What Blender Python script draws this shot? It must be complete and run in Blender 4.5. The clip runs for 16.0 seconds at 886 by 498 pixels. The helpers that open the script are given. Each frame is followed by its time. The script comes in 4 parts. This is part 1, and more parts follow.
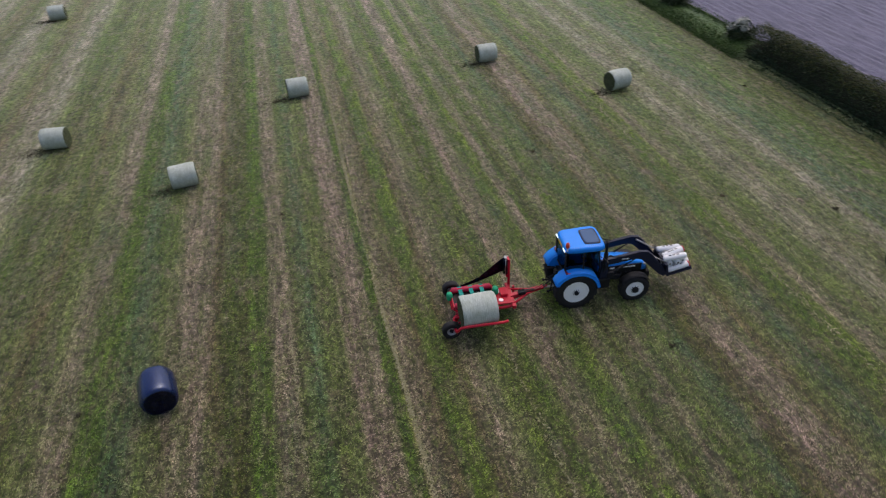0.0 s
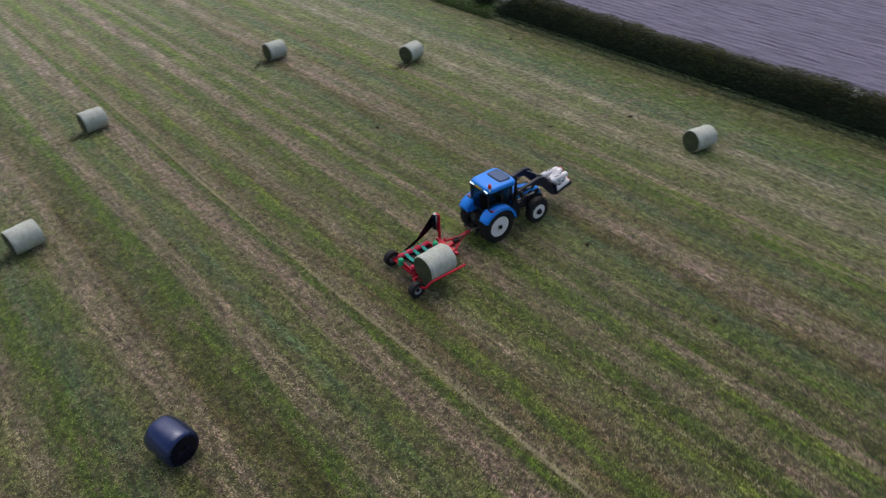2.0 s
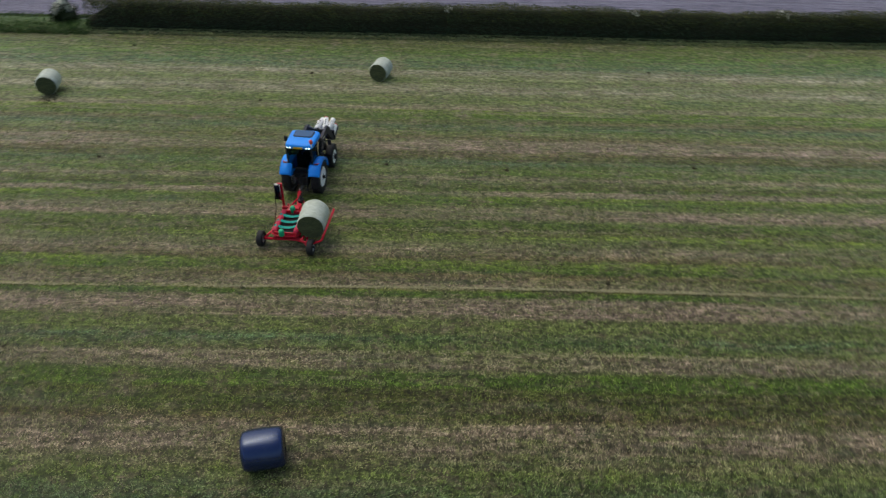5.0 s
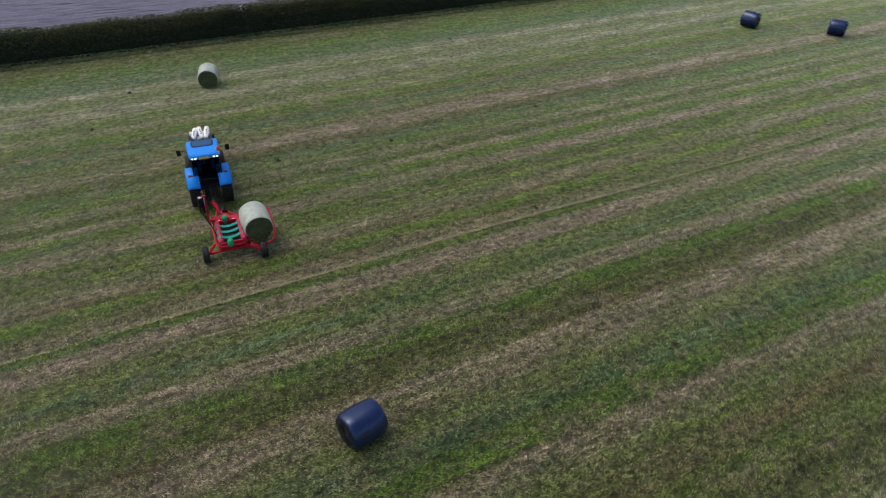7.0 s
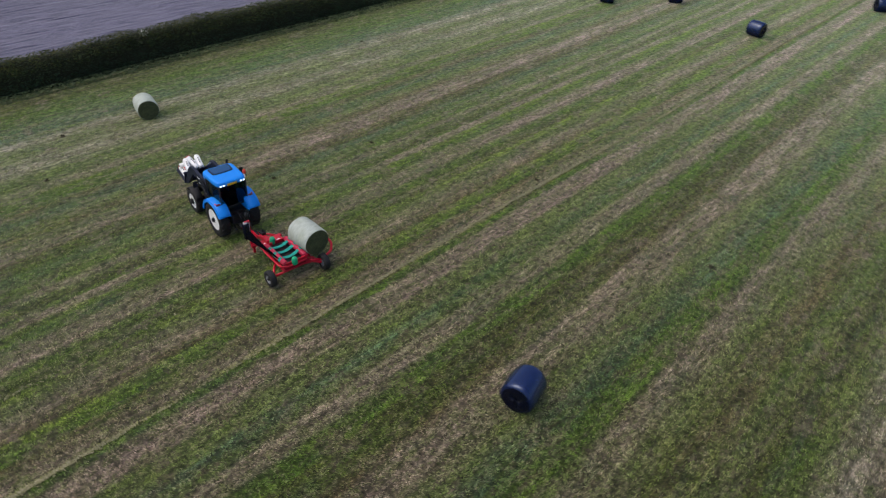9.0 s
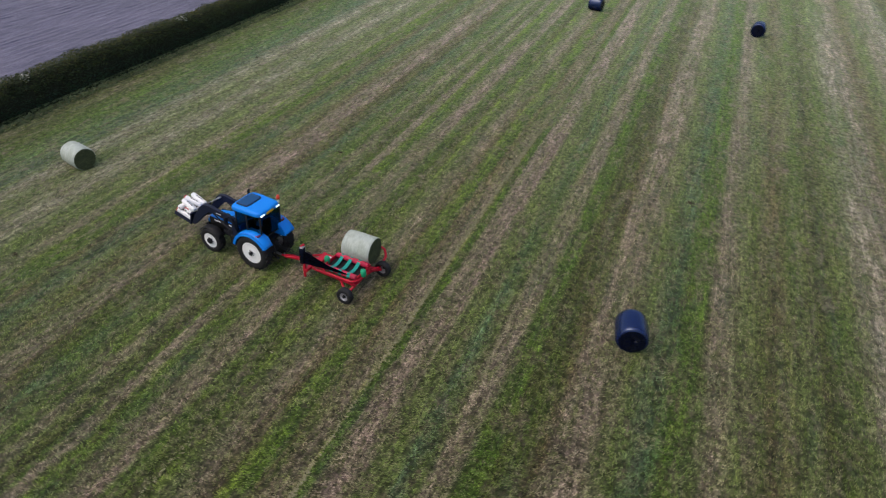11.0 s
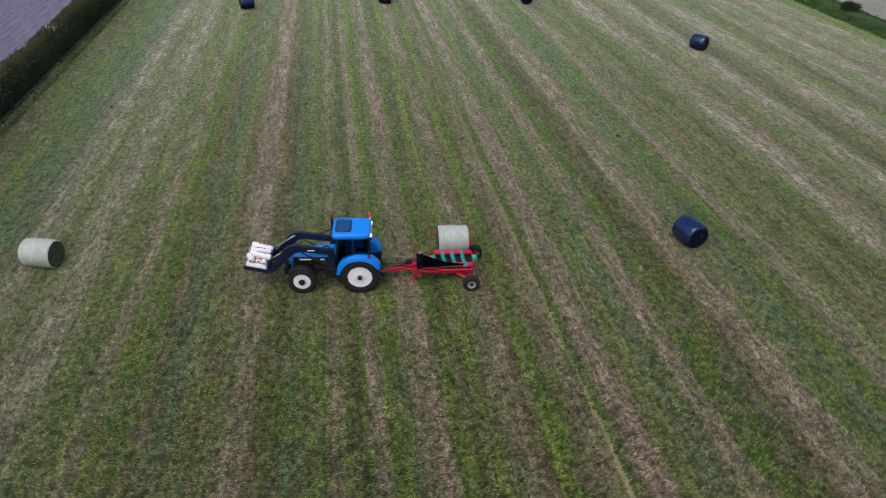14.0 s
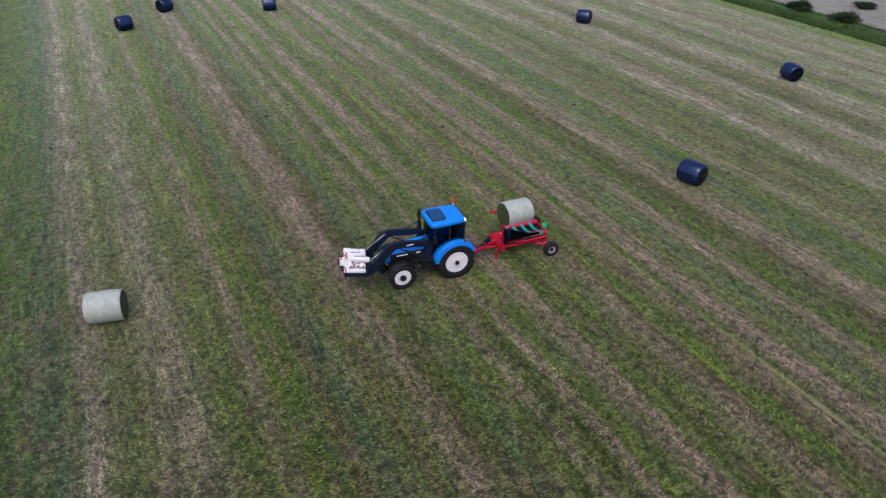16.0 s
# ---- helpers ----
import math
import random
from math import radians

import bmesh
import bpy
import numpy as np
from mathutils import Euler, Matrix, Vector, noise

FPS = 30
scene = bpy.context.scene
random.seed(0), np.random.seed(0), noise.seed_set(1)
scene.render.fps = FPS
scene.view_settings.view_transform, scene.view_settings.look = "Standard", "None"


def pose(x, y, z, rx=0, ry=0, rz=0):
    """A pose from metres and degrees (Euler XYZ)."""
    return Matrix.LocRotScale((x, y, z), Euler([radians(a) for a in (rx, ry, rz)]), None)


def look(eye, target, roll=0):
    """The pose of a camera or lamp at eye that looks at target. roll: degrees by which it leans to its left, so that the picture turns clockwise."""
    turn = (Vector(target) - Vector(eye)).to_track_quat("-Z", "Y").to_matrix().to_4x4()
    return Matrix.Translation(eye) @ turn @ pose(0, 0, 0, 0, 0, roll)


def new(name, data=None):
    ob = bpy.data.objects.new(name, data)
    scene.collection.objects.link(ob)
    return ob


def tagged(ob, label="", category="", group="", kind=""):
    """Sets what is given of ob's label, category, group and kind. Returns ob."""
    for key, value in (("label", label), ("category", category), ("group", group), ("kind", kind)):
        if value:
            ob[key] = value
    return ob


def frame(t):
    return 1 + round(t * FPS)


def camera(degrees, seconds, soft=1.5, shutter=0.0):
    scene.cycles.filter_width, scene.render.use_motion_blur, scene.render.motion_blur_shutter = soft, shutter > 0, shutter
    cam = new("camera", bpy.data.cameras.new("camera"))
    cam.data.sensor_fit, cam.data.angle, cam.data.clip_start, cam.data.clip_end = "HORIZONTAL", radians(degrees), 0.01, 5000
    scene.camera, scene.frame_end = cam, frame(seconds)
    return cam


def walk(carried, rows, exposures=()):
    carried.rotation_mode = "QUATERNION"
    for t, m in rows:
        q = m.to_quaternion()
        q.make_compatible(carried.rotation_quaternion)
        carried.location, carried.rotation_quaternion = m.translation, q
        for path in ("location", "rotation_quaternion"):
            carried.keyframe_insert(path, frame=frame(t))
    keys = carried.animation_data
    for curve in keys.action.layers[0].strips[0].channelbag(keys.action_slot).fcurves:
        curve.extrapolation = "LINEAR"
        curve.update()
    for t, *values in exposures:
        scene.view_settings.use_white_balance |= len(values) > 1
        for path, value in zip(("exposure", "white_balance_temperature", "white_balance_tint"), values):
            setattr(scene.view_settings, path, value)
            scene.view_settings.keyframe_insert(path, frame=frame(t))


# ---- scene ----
cam = camera(67.4, 16.0, soft=1.2, shutter=0.55)
METRES, EYE, TILT, LEAN, TURN = 86.444, 18.62, 0.0, 0.0, -12.1
ROWS = [
    (0.0, 0.0000, 0.0000, 0.0000, -1.81, -37.03, 2.40),
    (0.5, -0.0241, -0.0025, 0.0015, -8.36, -37.33, 2.25),
    (1.0, -0.0504, -0.0041, 0.0026, -16.02, -37.59, 1.98),
    (1.5, -0.0782, -0.0036, 0.0036, -23.26, -37.84, 1.64),
    (2.0, -0.1061, -0.0003, 0.0051, -30.50, -38.16, 1.40),
    (2.5, -0.1353, 0.0063, 0.0063, -38.48, -38.25, 0.96),
    (3.0, -0.1637, 0.0170, 0.0077, -46.12, -38.37, 0.56),
    (3.5, -0.1902, 0.0315, 0.0088, -54.01, -38.46, 0.14),
    (4.0, -0.2149, 0.0494, 0.0089, -62.03, -38.43, -0.30),
    (4.5, -0.2366, 0.0708, 0.0082, -69.85, -38.32, -0.74),
    (5.0, -0.2543, 0.0949, 0.0069, -77.54, -38.23, -1.08),
    (5.5, -0.2679, 0.1214, 0.0050, -85.15, -38.08, -1.39),
    (6.0, -0.2772, 0.1498, 0.0028, -92.52, -37.84, -1.72),
    (6.5, -0.2824, 0.1794, 0.0008, -99.34, -37.54, -2.02),
    (7.0, -0.2835, 0.2097, -0.0005, -105.27, -37.25, -2.23),
    (7.5, -0.2805, 0.2400, -0.0006, -110.01, -37.02, -2.32),
    (8.0, -0.2740, 0.2701, -0.0003, -114.32, -36.82, -2.34),
    (8.5, -0.2645, 0.3000, -0.0006, -119.18, -36.59, -2.38),
    (9.0, -0.2516, 0.3294, -0.0012, -124.43, -36.34, -2.44),
    (9.5, -0.2356, 0.3579, -0.0018, -129.77, -36.08, -2.49),
    (10.0, -0.2170, 0.3850, -0.0020, -134.98, -35.83, -2.51),
    (10.5, -0.1958, 0.4103, -0.0022, -140.19, -35.59, -2.51),
    (11.0, -0.1721, 0.4335, -0.0024, -145.53, -35.34, -2.48),
    (11.5, -0.1459, 0.4545, -0.0029, -151.14, -35.08, -2.44),
    (12.0, -0.1178, 0.4730, -0.0037, -156.74, -34.82, -2.36),
    (12.5, -0.0882, 0.4891, -0.0048, -161.98, -34.56, -2.22),
    (13.0, -0.0573, 0.5024, -0.0057, -167.21, -34.32, -2.07),
    (13.5, -0.0251, 0.5130, -0.0066, -172.29, -34.09, -1.92),
    (14.0, 0.0078, 0.5207, -0.0076, -176.65, -33.89, -1.77),
    (14.5, 0.0412, 0.5255, -0.0088, -181.09, -33.72, -1.58),
    (15.0, 0.0750, 0.5276, -0.0102, -185.82, -33.55, -1.38),
    (15.5, 0.1089, 0.5269, -0.0117, -190.55, -33.43, -1.16),
    (16.0, 0.1425, 0.5235, -0.0134, -195.29, -33.30, -0.91),
]
walk(cam, [(t, pose(0, 0, EYE, TILT, LEAN, TURN) @ pose(METRES * x, METRES * y, METRES * z, 90 + pitch, roll, yaw)) for t, x, y, z, yaw, pitch, roll in ROWS],
     exposures=((0.0, 0.0, 6550, 14), (3.0, 0.0, 6800, 10), (5.0, 0.0, 6850, 2), (8.0, 0.0, 6500, 8), (12.0, 0.0, 6500, 10), (14.0, 0.0, 6400, 12), (16.0, 0.0, 6150, 19)))

# ---- light: dusk under thin high cloud, a soft glow from the north-east ----
SUN_AZ, SUN_EL = 42.0, 62.0   # degrees from +y towards +x, and height
world = bpy.data.worlds.new("sky")
scene.world = world
world.use_nodes = True
wn = world.node_tree
wn.nodes.clear()
w_out = wn.nodes.new("ShaderNodeOutputWorld")
w_bg = wn.nodes.new("ShaderNodeBackground")
w_sky = wn.nodes.new("ShaderNodeTexSky")
w_sky.sky_type, w_sky.sun_disc = "NISHITA", False
w_sky.sun_elevation, w_sky.sun_rotation = radians(SUN_EL), radians(SUN_AZ)
w_sky.dust_density = 5.0
w_bg.inputs["Strength"].default_value = 0.15
wn.links.new(w_sky.outputs[0], w_bg.inputs[0])
wn.links.new(w_bg.outputs[0], w_out.inputs[0])
sun = new("sun", bpy.data.lights.new("sun", "SUN"))
sun.data.energy, sun.data.angle, sun.data.color = 0.4, radians(70), (0.97, 0.98, 1.0)
sun_way = Vector((-math.sin(radians(SUN_AZ)) * math.cos(radians(SUN_EL)), -math.cos(radians(SUN_AZ)) * math.cos(radians(SUN_EL)), -math.sin(radians(SUN_EL))))
sun.matrix_world = look((0, 0, 60), Vector((0, 0, 60)) + sun_way)

# ---- materials ----
class Mat:
    """A small builder for node materials."""
    def __init__(self, name):
        self.m = bpy.data.materials.new(name)
        self.m.use_nodes = True
        self.t = self.m.node_tree
        self.b = self.t.nodes["Principled BSDF"]

    def node(self, kind, **values):
        n = self.t.nodes.new(kind)
        for k, v in values.items():
            n.inputs[k.replace("_", " ")].default_value = v
        return n

    def link(self, a, b):
        self.t.links.new(a, b)

    def put(self, **values):
        for k, v in values.items():
            self.b.inputs[k.replace("_", " ")].default_value = v
        return self

    def noise(self, scale, detail=4.0, rough=0.6, stretch=None, space="Object"):
        tc = self.node("ShaderNodeTexCoord")
        src = tc.outputs[space]
        if stretch:
            mp = self.node("ShaderNodeMapping")
            mp.inputs["Scale"].default_value = stretch
            self.link(src, mp.inputs[0])
            src = mp.outputs[0]
        n = self.node("ShaderNodeTexNoise", Scale=scale, Detail=detail, Roughness=rough)
        self.link(src, n.inputs["Vector"])
        return n.outputs["Fac"]

    def ramp(self, fac, stops):
        r = self.node("ShaderNodeValToRGB")
        el = r.color_ramp.elements
        while len(el) < len(stops):
            el.new(0.5)
        for e, (p, c) in zip(el, stops):
            e.position, e.color = p, (*c, 1) if len(c) == 3 else c
        self.link(fac, r.inputs[0])
        return r.outputs[0]

    def mix(self, fac, a, b, kind="MIX"):
        n = self.node("ShaderNodeMix")
        n.data_type, n.blend_type = "RGBA", kind
        for sock, v in ((n.inputs[0], fac), (n.inputs[6], a), (n.inputs[7], b)):
            if hasattr(v, "node"):
                self.link(v, sock)
            elif isinstance(v, tuple):
                sock.default_value = (*v, 1)
            else:
                sock.default_value = v
        return n.outputs[2]

    def bump(self, height, strength, distance):
        n = self.node("ShaderNodeBump", Strength=strength, Distance=distance)
        self.link(height, n.inputs["Height"])
        self.link(n.outputs[0], self.b.inputs["Normal"])

    def colour(self, out):
        self.link(out, self.b.inputs["Base Color"])
        return self

    def rough(self, fac, lo, hi):
        n = self.node("ShaderNodeMapRange")
        n.inputs["To Min"].default_value, n.inputs["To Max"].default_value = lo, hi
        self.link(fac, n.inputs[0])
        self.link(n.outputs[0], self.b.inputs["Roughness"])


def painted(name, col, rough=0.35, dirt=(0.12, 0.10, 0.07), amount=0.35, metal=0.0, scale=3.0, coat=0.0):
    """Paint or plastic with dust in patches and fine scuffs."""
    k = Mat(name)
    big, fine = k.noise(scale, 5, 0.65), k.noise(scale * 14, 3, 0.6)
    dusty = k.ramp(big, [(0.45, (0, 0, 0)), (0.8, (amount, amount, amount))])
    tone = k.mix(k.ramp(fine, [(0.3, (0, 0, 0)), (0.75, (0.25, 0.25, 0.25))]), col, tuple(c * 0.72 for c in col))
    k.colour(k.mix(dusty, tone, dirt))
    k.rough(big, rough, min(1.0, rough + 0.3))
    k.put(Metallic=metal, Coat_Weight=coat, Specular_IOR_Level=0.35)
    k.bump(fine, 0.08, 0.004)
    return k.m


# bands of cut grass that run along y: place across the field (x) and kind of band
BANDS_WEST = "-44L -41.8G -40.6T -38.4A -37T -35.4B -34.2W -32.6A -31.4T -30.2D -28.6A -27.4W -26T -24.8B -23.4D -22.2W -21T -20A -18.8B -17.8T -16.4W -15.6A -14.4D -13.4A -12.4B -11.2A -10.4T -9.9T -9.6G -8.9G -8.3E -7.2A"
BANDS_MID = "-7.2A -6.5T -5.4T -5.1B -4.6D -3.8D -3.6G -3.0G -2.7T -2.1T -1.8A -1.2E -0.8A -0.1A 0.15P 1.2T 1.3G 1.6G 1.7Y 1.95T 2.8B 3.0G 3.7L 3.9B 4.6T 5.3A 5.7L 6.0D 6.7G 6.95A 7.2P 7.9T"
BANDS_EAST = "7.9T 8.2A 8.5G 9.0L 9.2T 9.55T 9.7G 10.0D 10.5A 10.8T 11.3G 11.7A 12.5E 12.85D 13.6B 13.9P 14.9T 15.2B 15.9A 16.7E 17.4B 17.9G 18.8L 19.05T 19.8A 20.8A 21.8W 23.4A 24.6W 25.8E 28.2G 29.8D"
TINTS = {"G": (0.066, 0.128, 0.01), "D": (0.056, 0.062, 0.013), "Y": (0.19, 0.2, 0.06), "T": (0.268, 0.212, 0.178), "A": (0.134, 0.168, 0.055), "B": (0.128, 0.098, 0.05), "E": (0.07, 0.125, 0.068), "P": (0.305, 0.218, 0.206), "W": (0.315, 0.278, 0.23), "L": (0.136, 0.198, 0.024)}


def meadow_colour():
    """A node group: the colour of the mown field at a place in the world."""
    g = bpy.data.node_groups.new("meadow_colour", "ShaderNodeTree")
    g.interface.new_socket("Color", in_out="OUTPUT", socket_type="NodeSocketColor")
    nodes, links = g.nodes, g.links
    out = nodes.new("NodeGroupOutput")
    geo = nodes.new("ShaderNodeNewGeometry")

    def noise_of(scale, stretch, detail=4.0):
        mp = nodes.new("ShaderNodeMapping")
        mp.inputs["Scale"].default_value = stretch
        links.new(geo.outputs["Position"], mp.inputs[0])
        n = nodes.new("ShaderNodeTexNoise")
        n.inputs["Scale"].default_value, n.inputs["Detail"].default_value, n.inputs["Roughness"].default_value = scale, detail, 0.62
        links.new(mp.outputs[0], n.inputs["Vector"])
        return n.outputs["Fac"]

    def maths(op, a, b):
        n = nodes.new("ShaderNodeMath")
        n.operation = op
        for sock, v in zip(n.inputs, (a, b)):
            if isinstance(v, (int, float)):
                sock.default_value = v
            else:
                links.new(v, sock)
        return n.outputs[0]

    def blend(fac, a, b, kind="MIX"):
        n = nodes.new("ShaderNodeMix")
        n.data_type, n.blend_type = "RGBA", kind
        for sock, v in ((n.inputs[0], fac), (n.inputs[6], a), (n.inputs[7], b)):
            if isinstance(v, (int, float)):
                sock.default_value = v
            elif isinstance(v, tuple):
                sock.default_value = (*v, 1)
            else:
                links.new(v, sock)
        return n.outputs[2]

    def span(fac, stops):
        r = nodes.new("ShaderNodeValToRGB")
        el = r.color_ramp.elements
        while len(el) < len(stops):
            el.new(0.5)
        for e, (p, c) in zip(el, stops):
            e.position, e.color = p, (*c, 1)
        links.new(fac, r.inputs[0])
        return r.outputs[0]

    xyz = nodes.new("ShaderNodeSeparateXYZ")
    links.new(geo.outputs["Position"], xyz.inputs[0])
    wander = maths("MULTIPLY", maths("SUBTRACT", noise_of(1.0, (0.5, 0.07, 1), 3.0), 0.5), 0.3)
    ragged = maths("MULTIPLY", maths("SUBTRACT", noise_of(1.0, (2.6, 2.0, 1), 3.0), 0.5), 0.4)
    x = maths("ADD", maths("ADD", xyz.outputs[0], wander), ragged)
    shades = []
    for spec in (BANDS_WEST, BANDS_MID, BANDS_EAST):
        bands = [(float(w[:-1]), w[-1]) for w in spec.split()]
        lo, hi = bands[0][0], bands[-1][0]
        n = nodes.new("ShaderNodeMapRange")
        n.inputs["From Min"].default_value, n.inputs["From Max"].default_value = lo, hi
        links.new(x, n.inputs[0])
        shades.append((span(n.outputs[0], [((p - lo) / (hi - lo), TINTS[k]) for p, k in bands]), lo))
    col = shades[0][0]
    for shade, lo in shades[1:]:
        col = blend(maths("GREATER_THAN", x, lo), col, shade)
    # combed lines along the bands, fine and broad
    for stretch, lo, hi in (((5.5, 0.35, 1), 0.66, 1.38), ((2.0, 0.09, 4), 0.74, 1.3), ((9.0, 1.6, 7), 0.68, 1.34)):
        comb = noise_of(1.0, stretch, 4.0)
        col = blend(1.0, col, span(comb, [(0.36, (lo, lo * 1.02, lo * 0.97)), (0.5, (1, 1, 1)), (0.65, (hi, hi * 0.99, hi))]), "MULTIPLY")
    blot = noise_of(1.0, (1.5, 0.5, 51), 4.0)
    col = blend(1.0, col, span(blot, [(0.36, (0.6, 0.62, 0.54)), (0.5, (0.98, 0.98, 0.98)), (0.64, (1.45, 1.42, 1.42))]), "MULTIPLY")
    # broad patches: regrowth, bare straw, damp blue-green clover
    patch = noise_of(1.0, (0.7, 0.06, 1), 5.0)
    col = blend(span(patch, [(0.5, (0, 0, 0)), (0.66, (0.7, 0.7, 0.7))]), col, TINTS["G"])
    patch2 = noise_of(1.0, (0.9, 0.08, 9), 4.0)
    col = blend(span(patch2, [(0.55, (0, 0, 0)), (0.74, (0.5, 0.5, 0.5))]), col, TINTS["T"])
    patch3 = noise_of(1.0, (1.0, 0.12, 17), 4.0)
    col = blend(span(patch3, [(0.56, (0, 0, 0)), (0.72, (0.65, 0.65, 0.65))]), col, TINTS["E"])
    patch5 = noise_of(1.0, (0.9, 0.55, 71), 4.0)
    col = blend(span(patch5, [(0.58, (0, 0, 0)), (0.7, (0.75, 0.75, 0.75))]), col, TINTS["P"])
    for stretch, lo, hi, tint in (((1.9, 0.6, 5), 0.52, 0.6, "G"), ((2.2, 0.7, 15), 0.53, 0.62, "L"), ((1.9, 0.6, 23), 0.54, 0.62, "P"), ((1.9, 0.5, 41), 0.58, 0.68, "E"), ((2.0, 0.6, 77), 0.55, 0.63, "B")):
        col = blend(span(noise_of(1.0, stretch, 4.0), [(lo, (0, 0, 0)), (hi, (0.42, 0.42, 0.42))]), col, TINTS[tint])
    patch4 = noise_of(1.0, (0.8, 0.4, 31), 3.0)
    col = blend(span(patch4, [(0.6, (0, 0, 0)), (0.76, (0.6, 0.6, 0.6))]), col, TINTS["B"])
    # single tufts of green regrowth and of bleached stalks
    for scale, lo, hi, most, tint in ((4.5, 0.52, 0.64, 0.4, "L"), (6.0, 0.53, 0.65, 0.32, "P"), (9.0, 0.54, 0.67, 0.4, "G")):
        tuft = noise_of(scale, (1, 0.8, scale), 3.0)
        col = blend(span(tuft, [(lo, (0, 0, 0)), (hi, (most, most, most))]), col, TINTS[tint])
    links.new(col, out.inputs[0])
    return g


MEADOW = meadow_colour()


def meadow(name, island):
    k = Mat(name)
    base = k.node("ShaderNodeGroup")
    base.node_tree = MEADOW
    col = base.outputs[0]
    lumps = k.noise(3.4, 5, 0.72, (1.2, 0.9, 1))
    fuzz = k.mix(0.24, k.mix(1.0, col, (4.7, 4.7, 4.4), "MULTIPLY"), (0.88, 0.85, 0.68))
    fuzz = k.mix(1.0, fuzz, k.ramp(lumps, [(0.38, (0.4, 0.42, 0.36)), (0.5, (0.9, 0.9, 0.88)), (0.62, (1.35, 1.32, 1.28))]), "MULTIPLY")
    k.link(fuzz, k.b.inputs["Sheen Tint"])
    if island:
        geo = k.node("ShaderNodeNewGeometry")
        col = k.mix(1.0, col, k.ramp(geo.outputs["Random Per Island"], [(0.0, (0.4, 0.44, 0.32)), (0.35, (0.75, 0.82, 0.6)), (0.7, (1.2, 1.22, 1.05)), (1.0, (2.0, 1.92, 1.8))]), "MULTIPLY")
        k.put(Roughness=0.6, Specular_IOR_Level=0.15, Sheen_Weight=1.0, Sheen_Roughness=0.5)
    else:
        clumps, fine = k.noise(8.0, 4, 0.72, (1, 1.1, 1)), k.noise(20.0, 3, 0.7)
        # dark soil and small shadows between the clumps, both painted into the colour
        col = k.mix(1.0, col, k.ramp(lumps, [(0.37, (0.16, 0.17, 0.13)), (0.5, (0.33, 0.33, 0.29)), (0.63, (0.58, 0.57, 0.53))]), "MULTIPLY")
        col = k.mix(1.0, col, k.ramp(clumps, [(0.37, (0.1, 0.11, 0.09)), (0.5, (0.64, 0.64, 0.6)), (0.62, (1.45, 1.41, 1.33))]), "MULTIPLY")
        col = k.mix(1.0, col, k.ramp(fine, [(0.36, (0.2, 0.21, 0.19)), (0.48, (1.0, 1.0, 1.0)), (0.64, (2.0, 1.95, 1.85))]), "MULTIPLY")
        k.bump(k.mix(0.5, lumps, clumps), 0.25, 0.04)
        k.put(Roughness=0.7, Specular_IOR_Level=0.1, Coat_Weight=0.3, Coat_IOR=1.2, Coat_Roughness=0.35, Sheen_Weight=1.0, Sheen_Roughness=0.5)
    k.colour(col)
    return k.m


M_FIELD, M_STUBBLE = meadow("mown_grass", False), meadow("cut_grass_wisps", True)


def soil(name, a, b, scale, stretch):
    k = Mat(name)
    streak, fine, big = k.noise(scale, 5, 0.65, stretch), k.noise(6.0, 4, 0.7), k.noise(0.08, 3, 0.5)
    col = k.mix(k.ramp(streak, [(0.35, (0, 0, 0)), (0.68, (1, 1, 1))]), a, b)
    col = k.mix(1.0, col, k.ramp(fine, [(0.3, (0.7, 0.7, 0.7)), (0.7, (1.25, 1.25, 1.25))]), "MULTIPLY")
    col = k.mix(1.0, col, k.ramp(big, [(0.3, (0.85, 0.85, 0.87)), (0.7, (1.1, 1.1, 1.1))]), "MULTIPLY")
    k.colour(col)
    k.put(Roughness=0.9, Sheen_Weight=0.2)
    k.bump(fine, 0.8, 0.1)
    return k.m


M_PLOUGH = soil("ploughed_soil", (0.085, 0.08, 0.132), (0.17, 0.162, 0.235), 1.6, (1.6, 0.3, 1))
M_PALE = soil("pale_stubble_soil", (0.17, 0.175, 0.13), (0.28, 0.28, 0.215), 1.0, (0.9, 0.08, 1))


def leafy(name, dark, light, odd):
    k = Mat(name)
    geo = k.node("ShaderNodeNewGeometry")
    patches = k.noise(0.5, 3, 0.6)
    col = k.ramp(geo.outputs["Random Per Island"], [(0.0, dark), (0.7, light), (1.0, odd)])
    col = k.mix(1.0, col, k.ramp(patches, [(0.3, (0.6, 0.65, 0.6)), (0.7, (1.25, 1.2, 1.1))]), "MULTIPLY")
    k.colour(col)
    k.put(Roughness=0.6, Specular_IOR_Level=0.3)
    return k.m


M_LEAF = leafy("hedge_leaves", (0.018, 0.036, 0.013), (0.028, 0.05, 0.017), (0.04, 0.06, 0.02))
M_LOWLEAF = leafy("hedge_foot_leaves", (0.014, 0.046, 0.026), (0.022, 0.062, 0.034), (0.034, 0.078, 0.038))
M_TOPLEAF = leafy("hedge_top_growth", (0.05, 0.07, 0.011), (0.085, 0.1, 0.016), (0.13, 0.115, 0.024))
M_VERGE = leafy("rough_verge_grass", (0.03, 0.08, 0.015), (0.065, 0.125, 0.026), (0.13, 0.17, 0.055))
M_FRINGE = leafy("pale_fringe_grass", (0.09, 0.13, 0.055), (0.135, 0.175, 0.085), (0.19, 0.21, 0.13))
M_BLOSSOM = leafy("white_blossom", (0.6, 0.6, 0.58), (0.8, 0.8, 0.78), (0.5, 0.52, 0.45))
M_STRAW = leafy("pale_straw", (0.2, 0.19, 0.1), (0.3, 0.28, 0.165), (0.4, 0.37, 0.26))
